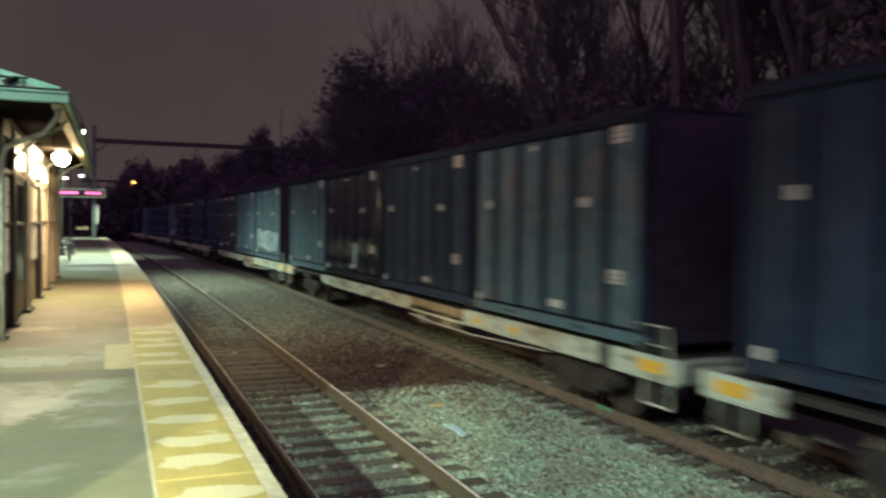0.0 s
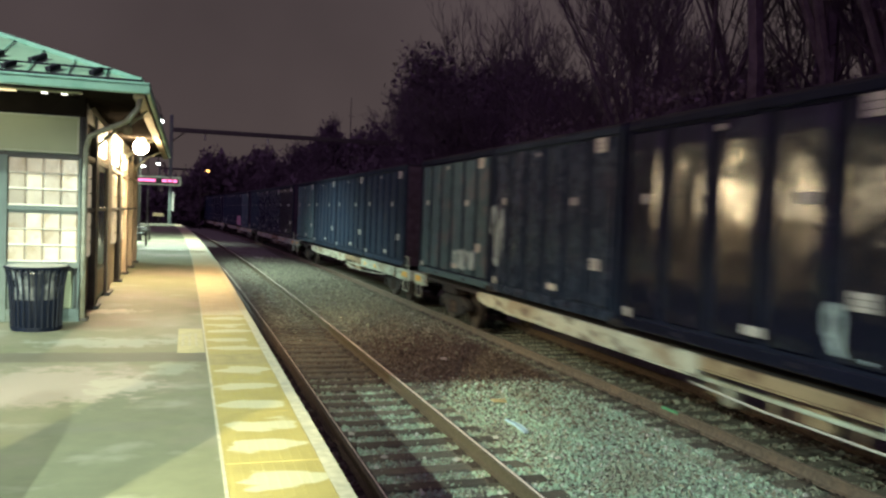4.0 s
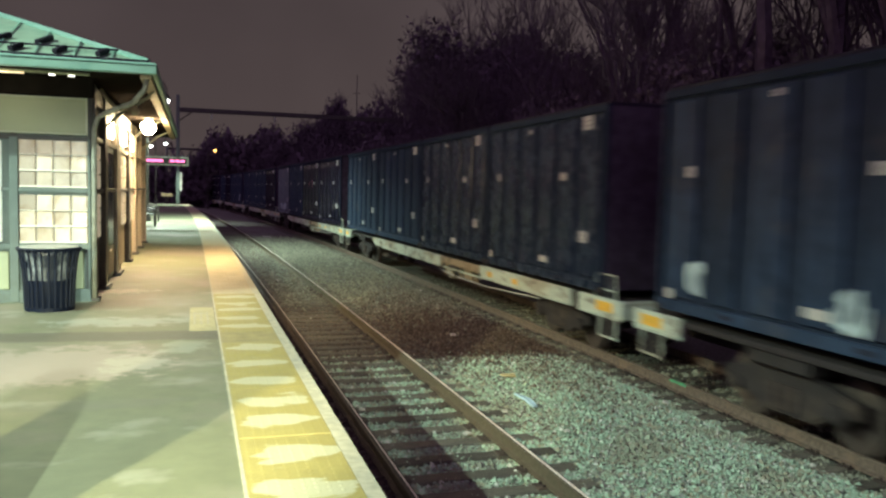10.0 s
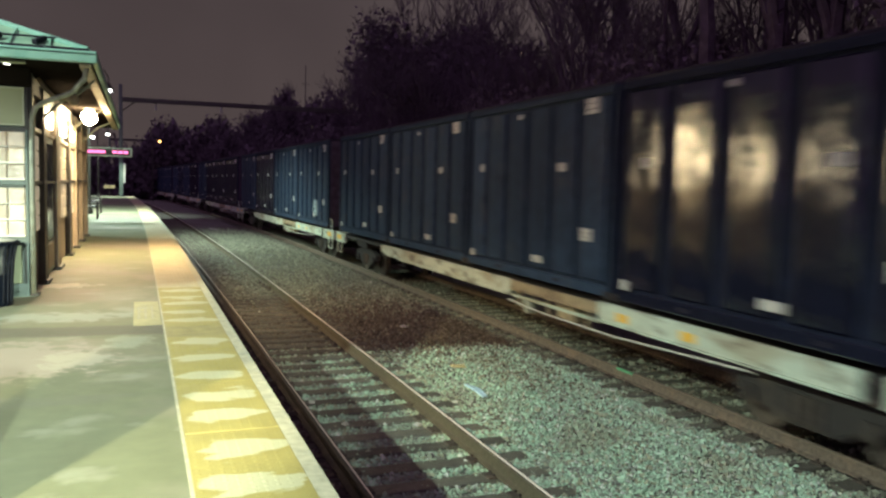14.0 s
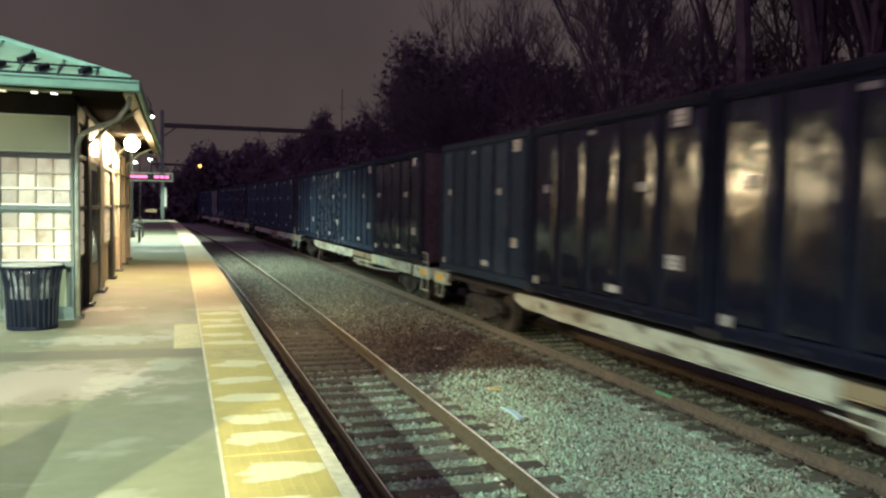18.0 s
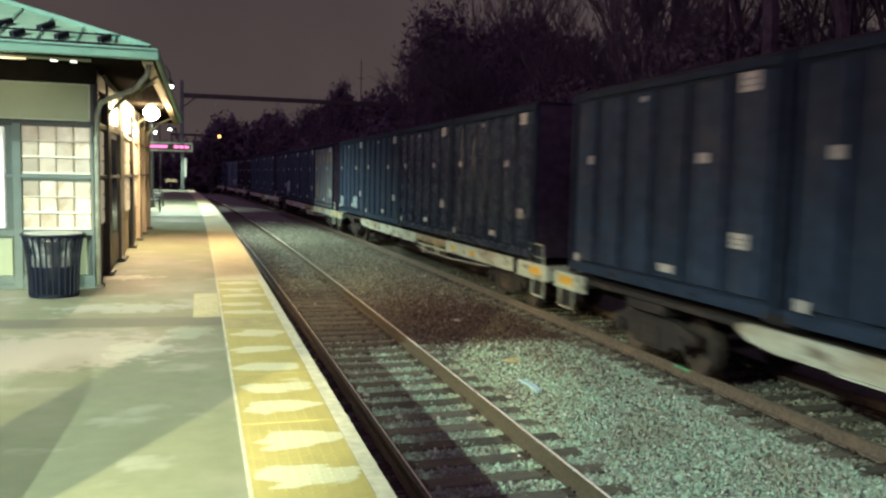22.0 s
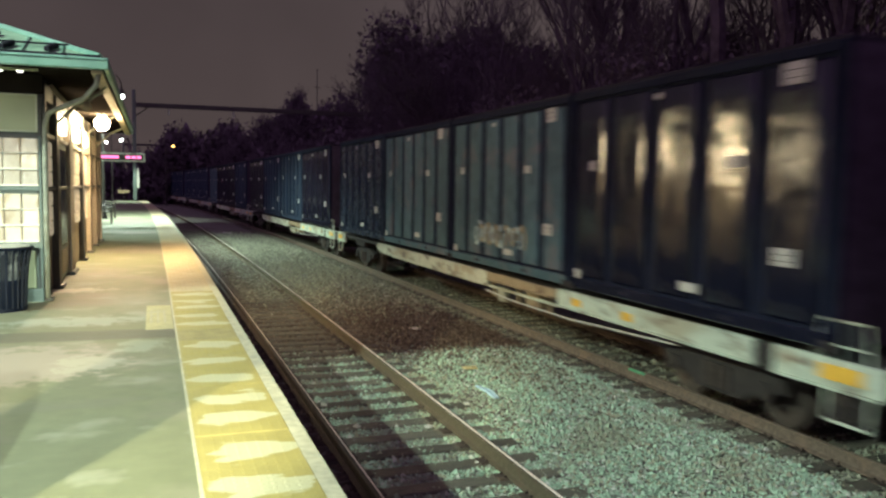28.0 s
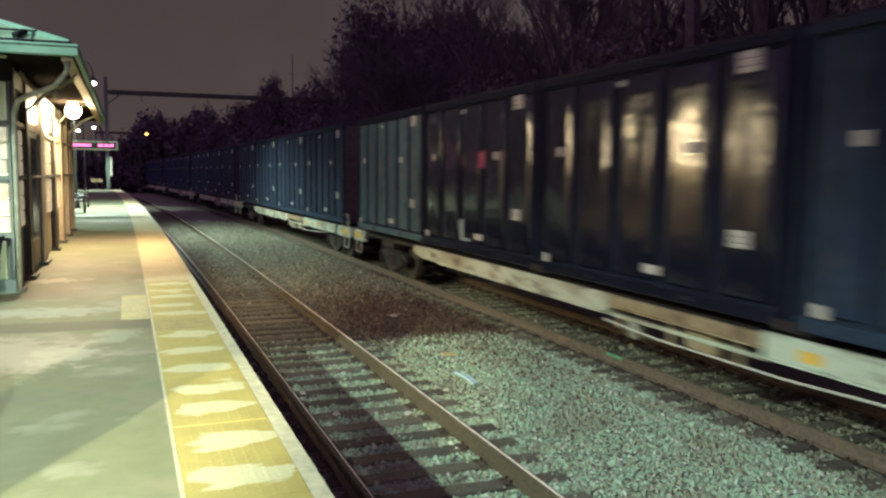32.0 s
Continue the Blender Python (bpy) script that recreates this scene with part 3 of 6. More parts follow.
def track(name, centre, top, polish, label):
    t = thing(name, label, "railway track", kind="structure")
    for s in (-0.7525, 0.7525):
        # the shaded near rail gets the dark rust, the lit one the paler tone
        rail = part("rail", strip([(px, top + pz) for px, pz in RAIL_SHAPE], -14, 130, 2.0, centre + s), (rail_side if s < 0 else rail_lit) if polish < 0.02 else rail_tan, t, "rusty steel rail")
        # the painted glint is thinner on the shaded near rail
        worn = polish * (0.45 if polish < 0.02 and s < 0 else 1.0)
        part("rail_head", strip([(-worn, top - 0.004), (-worn, top + 0.001), (worn, top + 0.001), (worn, top - 0.004)], -14, 130, 2.0, centre + s + (0.014 if polish < 0.02 else 0.0)), rail_top if polish < 0.02 else rail_brown, rail, "worn running surface")
    rnd = random.Random(len(name))
    ties = []
    for v in range(4):
        w = 0.115 + 0.01 * (v % 2)
        bm = box(B(), -1.3 + 0.03 * v, 1.3 - 0.02 * v, -w, w, -0.14, 0.0, 0.012)
        ties.append(mesh_of("tie", bm, tie_mat))
    plate_bm = B()
    for s in (-0.7525, 0.7525):
        box(plate_bm, s - 0.17, s + 0.17, -0.09, 0.09, -0.002, 0.018, 0.004)
    plate_me = mesh_of("tie_plate", plate_bm, rail_side)
    spikes = B()
    for s in (-0.7525, 0.7525):
        for dx in (-0.095, 0.095):
            for dy in (-0.05, 0.05):
                box(spikes, s + dx - 0.012, s + dx + 0.012, dy - 0.012, dy + 0.012, 0.016, 0.04)
    spike_me = mesh_of("spike_set", spikes, rail_side)
    y = -3.0
    while y < 62:
        tie = part("tie", ties[rnd.randrange(4)], None, t)
        tie.location = (centre + bend(y) + rnd.uniform(-0.03, 0.03), y + rnd.uniform(-0.03, 0.03), top - 0.166)
        tie.rotation_euler = (0, 0, radians(heading(y) + rnd.uniform(-1.2, 1.2)))
        if y < 24:
            part("tie_plate", plate_me, None, tie)
            part("spike_set", spike_me, None, tie)
        y += 0.535
    return t


def scatter_stones(name, count, region, mat, size, seed, label, ties=None):
    """Loose stones of uneven shape, as one mesh."""
    rs = np.random.RandomState(seed)
    x = rs.uniform(region[0], region[1], count)
    y = region[2] + (region[3] - region[2]) * rs.beta(1.0, 1.5, count)
    y = y + rs.normal(0, 1.0 if region[2] > 10 else 0.25, count)      # uneven ends
    for ties in (CENTRE1, CENTRE2) if ties else ():      # most stones lie in the cribs between the sleepers
        cell = np.mod((y + 3.0) / 0.535 + 0.5, 1.0) - 0.5
        keep = (np.abs(cell) > 0.25) | (np.abs(x - ties) > 1.32) | (rs.rand(count) < 0.15)
        x, y, count = x[keep], y[keep], int(keep.sum())
    base = np.array([(1, 0, 0), (-0.5, 0.87, 0), (-0.5, -0.87, 0), (0, 0, 1), (0.3, 0.2, -0.8)])
    tri = np.array([(0, 1, 3), (1, 2, 3), (2, 0, 3), (1, 0, 4), (2, 1, 4), (0, 2, 4)])
    s = size * np.exp(rs.normal(0, 0.35, count))
    a = rs.uniform(0, 2 * np.pi, count)
    v = base[None] * (1 + rs.uniform(-0.35, 0.35, (count, 5, 3)))
    ca, sa = np.cos(a)[:, None], np.sin(a)[:, None]
    vx, vy, vz = v[..., 0] * ca - v[..., 1] * sa, v[..., 0] * sa + v[..., 1] * ca, v[..., 2] * 0.75
    swing = np.where(y > 12, -(y - 12) ** 2 / 2800.0, 0.0)
    heap = np.where((x > 3.3) & (x < 5.6), 0.07 * np.sin((x - 3.3) / 2.3 * np.pi) * np.where(y < 13, 1.0, 0.35), 0.0)
    heap = heap - 0.075 * np.clip((x - 5.25) / 0.45, 0, 1)          # down to the freight track's lower bed
    pts = np.stack([vx * s[:, None] + (x + swing)[:, None], vy * s[:, None] + y[:, None],
                    vz * s[:, None] + (GROUND + heap + rs.uniform(-0.005, 0.03, count))[:, None]], 2)
    faces = (tri[None] + 5 * np.arange(count)[:, None, None]).reshape(-1, 3)
    me = bpy.data.meshes.new(name)
    me.from_pydata(pts.reshape(-1, 3).tolist(), [], faces.tolist())
    me.materials.append(mat)
    return tagged(new(name, me), label, "ballast", kind="stuff")


# ---- shelter ----
def shelter():
    """The waiting shelter: boarded and glass-block walls under a green hipped metal roof."""
    x0, x1, y0, y1 = -4.9, -2.12, 10.96, 22.3     # walls
    s = thing("waiting_shelter", "platform waiting shelter with green metal roof and lit glass-block windows", "shelter", at=pose(0, 0, 0))
    end = part("end_wall", box(box(B(), x0, x1, y0 + 0.05, y0 + 0.13, 0.02, 2.72), x0, x1, y0 + 0.0, y0 + 0.05, 0.0, 0.16), frame_green, s, "grey-green framed end wall")
    # posts of the end wall and its rails
    for x in (x1 - 0.016, x1 - 0.865, x1 - 2.0):
        part("wall_post", box(B(), x - (0.016 if x > x1 - 0.1 else 0.048), x + (0.016 if x > x1 - 0.1 else 0.048), y0 - 0.012, y0 + 0.052, 0.0, 2.03, 0.006), frame_green, end)
        part("wall_post", box(B(), x - 0.028, x + 0.028, y0 - 0.012, y0 + 0.052, 2.035, 2.54, 0.006), brown_steel, end)
    for z0, z1 in ((0.06, 0.13), (0.66, 0.73), (1.365, 1.415), (2.0, 2.06)):
        part("wall_rail", box(B(), x0, x1, y0 - 0.008, y0 + 0.051, z0, z1, 0.004), brown_steel if z0 >= 2.0 else frame_green, end)
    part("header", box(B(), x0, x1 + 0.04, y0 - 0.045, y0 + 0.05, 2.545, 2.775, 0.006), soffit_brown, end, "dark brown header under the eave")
    part("fascia_panel", box(B(), x0, x1 - 0.03, y0 - 0.02, y0 + 0.05, 2.075, 2.53, 0.01), panel_cream, end, "pale green painted panel")
    trim = material("panel_trim_paint", (0.50, 0.53, 0.38), 0.5, noise_scale=6, vary=0.1, bump=0.03)
    for xa, xb, za, zb in ((x0, x1 - 0.03, 2.075, 2.095), (x0, x1 - 0.03, 2.512, 2.53), (x1 - 0.052, x1 - 0.03, 2.096, 2.511)):
        part("panel_trim", box(B(), xa, xb, y0 - 0.03, y0 - 0.019, za, zb, 0.003), trim, end, "pale trim round the panel")
    for xa, xb in ((x1 - 0.795, x1 - 0.056), (x1 - 1.945, x1 - 0.90), (x1 - 2.75, x1 - 2.055)):
        part("kick_panel", box(B(), xa + 0.03, xb - 0.03, y0 + 0.01, y0 + 0.052, 0.16, 0.63, 0.012), panel_cream, end)
    # glass blocks, four across and three rows in each light
    block = mesh_of("glass_block", box(B(), -0.093, 0.093, -0.03, 0.03, -0.095, 0.095, 0.014), block_mat)
    for z_low in (0.735, 1.42):
        for r in range(3):
            for c in range(4):
                ob = part("glass_block", block, None, end)
                ob.location = (x1 - 0.815 + 0.098 + c * 0.196, y0 + 0.03, z_low + 0.1 + r * 0.2)
        for r in range(3):
            part("lit_joint", box(B(), x1 - 0.81, x1 - 0.04, y0 - 0.004, y0 + 0.05, z_low + r * 0.2, z_low + r * 0.2 + (0.012 if r == 2 else 0.024), 0.004), material("lit_joint", (0.7, 0.68, 0.56), 0.4, noise_scale=8, vary=0.1, bump=0.05, emit=(1.0, 0.92, 0.7), emit_strength=0.13), end)
    # the lit notice case beside the window
    case = part("notice_case", box(B(), x1 - 1.90, x1 - 1.0, y0 - 0.03, y0 + 0.05, 0.75, 1.98, 0.01), material("lit_notice", (0.8, 0.8, 0.74), 0.4, noise_scale=3, vary=0.06, bump=0, emit=(1.0, 0.97, 0.86), emit_strength=0.26), end, "backlit white notice board")
    bm = B()
    box(bm, x1 - 1.5, x1 - 1.08, y0 - 0.036, y0 - 0.029, 1.80, 1.87)
    box(bm, x1 - 1.8, x1 - 1.55, y0 - 0.036, y0 - 0.029, 1.80, 1.87)
    part("heading", bm, brown_steel, case)
    # track-side wall: bays of boards and small glass-block lights between posts
    side = part("side_wall", box(B(), x1 - 0.10, x1 - 0.04, y0 + 0.13, y1, 0.02, 2.72), tan_wood, s, "tan board side wall")
    for y, half, m in ((11.05, 0.05, brown_steel), (12.4, 0.17, brown_steel), (14.36, 0.30, tan_wood), (16.7, 0.16, brown_steel), (18.5, 0.10, tan_wood), (20.4, 0.10, tan_wood), (22.2, 0.10, tan_wood)):
        part("wall_post", box(B(), x1 - 0.06, x1 + 0.05, y - half, y + half, 0.0, 2.72, 0.008), m, side)
        part("post_foot", box(B(), x1 - 0.07, x1 + 0.10, y - half - 0.03, y + half + 0.03, 0.0, 0.05, 0.01), brown_steel, side)
    small = mesh_of("glass_block", box(B(), -0.03, 0.03, -0.088, 0.088, -0.095, 0.095, 0.014), side_block)
    for y0_, count in ((11.25, 5), (14.78, 9), (16.98, 7)):
        for c in range(count):
            for r in range(6):
                ob = part("glass_block", small, None, side)
                ob.location = (x1 - 0.03, y0_ + c * 0.19, 0.85 + r * 0.2 + (0.06 if r > 2 else 0))
    door = part("door", box(B(), x1 - 0.05, x1 + 0.01, 12.62, 13.95, 0.05, 2.05, 0.01), frame_green, side, "grey-green framed shelter door")
    part("door_glass", box(B(), x1 - 0.055, x1 + 0.016, 12.95, 13.8, 0.55, 1.95), material("door_glass", (0.085, 0.105, 0.105), 0.15, noise_scale=3, vary=0.15, bump=0.02, spec=0.6), door, "dark door glass")
    part("kick_plate", box(B(), x1 - 0.05, x1 + 0.018, 12.95, 13.8, 0.12, 0.48, 0.006), tan_wood, door)
    part("side_rail", box(B(), x1 - 0.06, x1 + 0.03, y0 + 0.1, y1, 2.04, 2.1, 0.006), tan_wood, side)
    part("side_rail", box(B(), x1 - 0.06, x1 + 0.03, y0 + 0.1, y1, 1.365, 1.415, 0.006), brown_steel, side)
    part("side_rail", box(B(), x1 - 0.06, x1 + 0.03, y0 + 0.1, y1, 2.5, 2.72, 0.006), brown_steel, side)
    for ya, yb in ((12.62, 14.02), (14.70, 16.50), (16.90, 18.36)):
        part("clerestory_pane", box(B(), x1 - 0.035, x1 + 0.004, ya, yb, 2.20, 2.47, 0.008), clere_glow, side, "glowing translucent clerestory pane")
    part("back_wall", box(B(), x0 - 0.06, x0, y0, y1, 0.0, 2.72), tan_wood, s)
    part("far_wall", box(B(), x0, x1 - 0.1, y1 - 0.08, y1, 0.0, 2.72), tan_wood, s)
    # roof: soffit, fascia gutter, hipped sheets with standing seams
    ex0, ex1, ey0, ey1, ez = x0 - 0.75, -1.31, 10.2, 23.1, 2.80
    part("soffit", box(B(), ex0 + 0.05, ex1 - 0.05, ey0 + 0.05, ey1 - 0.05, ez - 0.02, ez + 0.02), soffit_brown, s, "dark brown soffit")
    gut = B()
    box(gut, ex0, ex1, ey0, ey0 + 0.06, ez - 0.02, ez + 0.115, 0.012)
    box(gut, ex0, ex1, ey1 - 0.06, ey1, ez - 0.02, ez + 0.115, 0.012)
    box(gut, ex1 - 0.06, ex1, ey0 + 0.06, ey1 - 0.06, ez - 0.02, ez + 0.115, 0.012)
    box(gut, ex0, ex0 + 0.06, ey0 + 0.06, ey1 - 0.06, ez - 0.02, ez + 0.115, 0.012)
    part("fascia", gut, green_paint, s, "green metal fascia gutter")
    hip = B()
    cx = (ex0 + ex1) / 2
    half = (ex1 - ex0) / 2 - 0.1
    rise = 0.81
    zc = ez + 0.12
    a, b_, c, d = [hip.verts.new(p) for p in ((ex0 + 0.1, ey0 + 0.1, zc), (ex1 - 0.1, ey0 + 0.1, zc), (ex1 - 0.1, ey1 - 0.1, zc), (ex0 + 0.1, ey1 - 0.1, zc))]
    e, f = hip.verts.new((cx, ey0 + 0.1 + half, zc + rise)), hip.verts.new((cx, ey1 - 0.1 - half, zc + rise))
    for face in ((a, b_, e), (b_, c, f, e), (c, d, f), (d, a, e, f), (a, d, c, b_)):
        hip.faces.new(face)
    bmesh.ops.recalc_face_normals(hip, faces=hip.faces)
    roof = part("roof", hip, roof_sheet, s, "green metal hipped roof")
    n = 10
    for i in range(1, n):
        x = ex0 + 0.1 + 2 * half * i / n
        run = half - abs(x - cx)
        part("standing_seam", tube(B(), [(x, ey0 + 0.1, zc + 0.02), (x, ey0 + 0.1 + run, zc + 0.02 + rise * run / half)], 0.010, 4), green_paint, roof)
    for sx_ in (ex0 + 0.1, ex1 - 0.1):
        part("ridge_cap", tube(B(), [(sx_, ey0 + 0.1, zc + 0.02), (cx, ey0 + 0.1 + half, zc + rise + 0.02)], 0.035, 6), green_paint, roof)
    for i in range(1, 26):
        y = ey0 + 0.1 + (ey1 - ey0 - 0.2) * i / 26
        run = min(half, y - ey0 - 0.1, ey1 - 0.1 - y)
        part("standing_seam", tube(B(), [(ex1 - 0.1, y, zc + 0.02), (ex1 - 0.1 - run, y, zc + 0.02 + rise * run / half)], 0.010, 4), green_paint, roof)
    # snow rail on the end slope, black leaning bars for its brackets together with the seams' shadows, and a dark strip
    # for the gap behind the gutter
    pitch = math.atan(rise / half)
    part("snow_rail", tube(B(), [(ex0 + 0.45, ey0 + 0.1 + 0.33, zc + rise * 0.33 / half + 0.05), (ex1 - 0.45, ey0 + 0.1 + 0.33, zc + rise * 0.33 / half + 0.05)], 0.012, 6), rib_dark, roof, "thin dark snow rail")
    for w_, run, reach in ((0.0, 0.24, 0.11), (0.23, 0.66, 0.15)):
        # each black bar is a guard with slanting shadow built into its shape
        guard = mesh_of("snow_guard", box(B(), -0.035, 0.035, -reach, reach, 0.0, 0.06, 0.008), rib_dark)
        x = ex1 - 0.62 - w_
        while x > ex0 + 0.3:
            if run < half - abs(x - cx) - 0.1:
                ob = part("snow_guard", guard, None, roof)
                ob.location = (x, ey0 + 0.1 + run, zc + rise * run / half + 0.005)
                ob.rotation_euler = (pitch, 0, -0.45)
            x -= 0.465
    # solid near-black strip in place of the gutter gap's shade
    part("gutter_gap", box(B(), ex0 + 0.09, ex1 - 0.09, ey0 + 0.062, ey0 + 0.098, ez + 0.118, ez + 0.150), rib_dark, roof, "dark strip standing in for the shaded gap behind the gutter")
    # shadow line of the gutter's lip, put in as a thin darker green strip
    part("gutter_lip", box(B(), ex0 + 0.004, ex1 - 0.004, ey0 - 0.010, ey0 - 0.001, ez + 0.082, ez + 0.094, 0.002), material("green_lip_shade", (0.10, 0.22, 0.17), 0.5, noise_scale=5, vary=0.1, bump=0.03), s)
    # lamp batten under the end eave: a warm glowing length and two small cold bulbs
    batten = part("lamp_batten", box(B(), -3.36, -2.07, 10.40, 10.45, 2.745, 2.778, 0.010), panel_cream, s, "pale lamp batten under the eave")
    part("tube_cover", box(B(), -3.26, -2.76, 10.392, 10.44, 2.728, 2.744, 0.006), material("warm_tube_glow", (0.9, 0.8, 0.6), 0.5, bump=0, emit=(1.0, 0.74, 0.42), emit_strength=1.1), batten, "dim warm glowing tube")
    for xb in (-2.47, -2.26):
        part("bulb", tube(B(), [(xb - 0.035, 10.42, 2.737), (xb + 0.035, 10.42, 2.730)], 0.008, 8), material("bulb_glow", (0.9, 0.9, 0.8), 0.5, bump=0, emit=(1.0, 0.96, 0.85), emit_strength=3.0), batten, "small glowing bulb")
    # downpipe with its swan neck, and the eave bracket
    pipe = [(-1.42, 10.34, 2.78), (-1.45, 10.36, 2.62), (-1.60, 10.5, 2.46), (-1.9, 10.75, 2.36), (-2.02, 10.86, 2.30), (-2.07, 10.90, 2.15), (-2.075, 10.90, 1.2), (-2.075, 10.90, 0.05)]
    part("downpipe", tube(B(), pipe, 0.032, 10), pipe_mat, s, "grey-green bent rainwater pipe", smooth=True)
    for y in (12.4, 16.7, 20.4):
        part("eave_bracket", tube(B(), [(x1, y, 2.25), (-1.75, y, 2.62), (-1.45, y, 2.76)], 0.025, 6), pipe_mat, s)
    pale_timber = material("pale_timber", (0.40, 0.33, 0.23), 0.7, noise_scale=8, vary=0.2, stretch=(3, 3, 0.6), bump=0.08, spec=0.2)
    for y in (11.6,):
        knee = part("knee_bracket", tube(B(), [(x1 + 0.05, y, 2.72), (x1 + 0.13, y, 2.61), (x1 + 0.22, y, 2.51)], 0.028, 6), pale_timber, s, "pale timber knee bracket under the eave")
        part("arm", tube(B(), [(x1 + 0.20, y, 2.52), (x1 + 0.34, y, 2.475), (x1 + 0.48, y, 2.46)], 0.022, 6), pale_timber, knee)
        part("boss", lathe(B(), [(0.025, 2.40), (0.06, 2.43), (0.065, 2.49), (0.03, 2.53)], 10, (x1 + 0.47, y)), pale_timber, knee, smooth=True)
        part("tie_rod", tube(B(), [(x1 + 0.47, y, 2.50), (-1.40, y, 2.74)], 0.014, 6), pipe_mat, knee)
    part("eave_beam", box(B(), -1.50, -1.375, ey0 + 0.07, ey1 - 0.07, 2.735, 2.779, 0.006), material("eave_board", (0.42, 0.36, 0.25), 0.8, noise_scale=8, vary=0.2, bump=0.05, spec=0.1), s, "tan board under the eave")
    return s


def eave_lamp(place):
    lamp = thing("eave_lamp", "bright warm white globe lamp under the shelter eave", "lamp", "lamps under the shelter eave", pose(*place))
    part("canopy_plate", lathe(B(), [(0.09, 0.15), (0.10, 0.160), (0.05, 0.168)], 12), brown_steel, lamp)
    part("stem", tube(B(), [(0, 0, 0.11), (0, 0, 0.155)], 0.025, 6), brown_steel, lamp)
    globe = part("globe", lathe(B(), [(0.03, -0.14), (0.08, -0.12), (0.125, -0.07), (0.14, 0.0), (0.125, 0.07), (0.06, 0.12)], 16), lamp_glow, lamp, "glowing globe", smooth=True)
    globe.visible_shadow = False


def litter_bin():
    t = thing("litter_bin", "black slatted steel litter bin with open top", "litter bin", at=pose(-2.50, 10.34, 0.0) @ Matrix.Diagonal((1.0, 1.0, 0.9, 1.0)))
    part("liner", lathe(B(), [(0.24, 0.03), (0.256, 0.05), (0.262, 0.3), (0.277, 0.55), (0.300, 0.72), (0.28, 0.74)], 24), bin_mat, t, smooth=True)
    bag_mat = material("clear_bag", (0.20, 0.22, 0.23), 0.25, noise_scale=9, vary=0.5, second=(0.012, 0.016, 0.028), second_amount=0.75, second_scale=7.0, bump=0.6, bump_scale=14, stretch=(1, 1, 0.45), spec=0.6)
    part("bag", lathe(B(), [(0.262, 0.36), (0.268, 0.40), (0.280, 0.55), (0.303, 0.72), (0.318, 0.785)], 24), bag_mat, t, "crumpled clear plastic bag inside the slats", smooth=True)
    part("base_ring", lathe(B(), [(0.25, 0.0), (0.27, 0.0), (0.27, 0.05), (0.25, 0.05)], 24), bin_mat, t)
    for i in range(26):
        a = 2 * math.pi * i / 26
        pts = [(r * math.cos(a), r * math.sin(a), z) for r, z in ((0.262, 0.03), (0.27, 0.3), (0.285, 0.55), (0.315, 0.74), (0.335, 0.80))]
        part("slat", tube(B(), pts, 0.013, 4), bin_mat, t)
    bm = B()
    tube(bm, [(0.335 * math.cos(a), 0.335 * math.sin(a), 0.80) for a in [2 * math.pi * k / 24 for k in range(25)]], 0.02, 6, caps=False)
    part("rim", bm, bin_mat, t)
    part("bag_edge", lathe(B(), [(0.30, 0.79), (0.315, 0.80), (0.315, 0.825), (0.27, 0.83)], 24), label_white, t, "pale plastic bag edge")


def bench(y):
    t = thing("bench", "dark slatted metal platform bench", "bench", "platform benches", pose(-2.12 + bend(y), y, 0, 0, 0, heading(y)))
    for i in range(5):
        part("seat_slat", box(B(), -0.42 + i * 0.085, -0.36 + i * 0.085, -0.75, 0.75, 0.43, 0.46, 0.008), brown_steel, t)
    for i in range(4):
        part("back_slat", box(B(), -0.47 - 0.02 * i, -0.44 - 0.02 * i, -0.75, 0.75, 0.52 + i * 0.09, 0.58 + i * 0.09, 0.006), brown_steel, t)
    for yy in (-0.65, 0.65):
        part("leg_frame", tube(B(), [(0.0, yy, 0.0), (-0.02, yy, 0.43), (-0.42, yy, 0.43), (-0.55, yy, 0.90)], 0.025, 6), brown_steel, t)
        part("leg_frame", tube(B(), [(-0.42, yy, 0.0), (-0.42, yy, 0.43)], 0.025, 6), brown_steel, t)
        part("arm_rest", tube(B(), [(-0.02, yy, 0.43), (-0.02, yy, 0.64), (-0.46, yy, 0.66)], 0.022, 6), brown_steel, t)


def platform_lamp(place, lit_label):
    x, y, z = place
    t = thing("platform_lamp", lit_label, "street lamp", "platform lamps", pose(x, y, 0))
    part("post", tube(B(), [(-0.75, 0, 0), (-0.75, 0, 2.0), (-0.75, 0, z + 0.1)], 0.06, 8, 0.04), brown_steel, t)
    part("base", lathe(B(), [(0.13, 0.0), (0.13, 0.1), (0.08, 0.3), (0.07, 0.5)], 12, (-0.75, 0)), brown_steel, t)
    part("arm", tube(B(), [(-0.75, 0, z + 0.1), (-0.7, 0, z + 0.5), (-0.45, 0, z + 0.75), (-0.15, 0, z + 0.68), (0, 0, z + 0.4), (0, 0, z + 0.15)], 0.028, 8), brown_steel, t, "curved gooseneck arm")
    part("shade", lathe(B(), [(0.05, z + 0.18), (0.08, z + 0.14), (0.12, z + 0.02), (0.22, z - 0.07)], 16), brown_steel, t)
    part("globe", lathe(B(), [(0.10, z - 0.075), (0.13, z - 0.11), (0.10, z - 0.18), (0.03, z - 0.21)], 14), cool_glow, t, "cold white glowing globe")


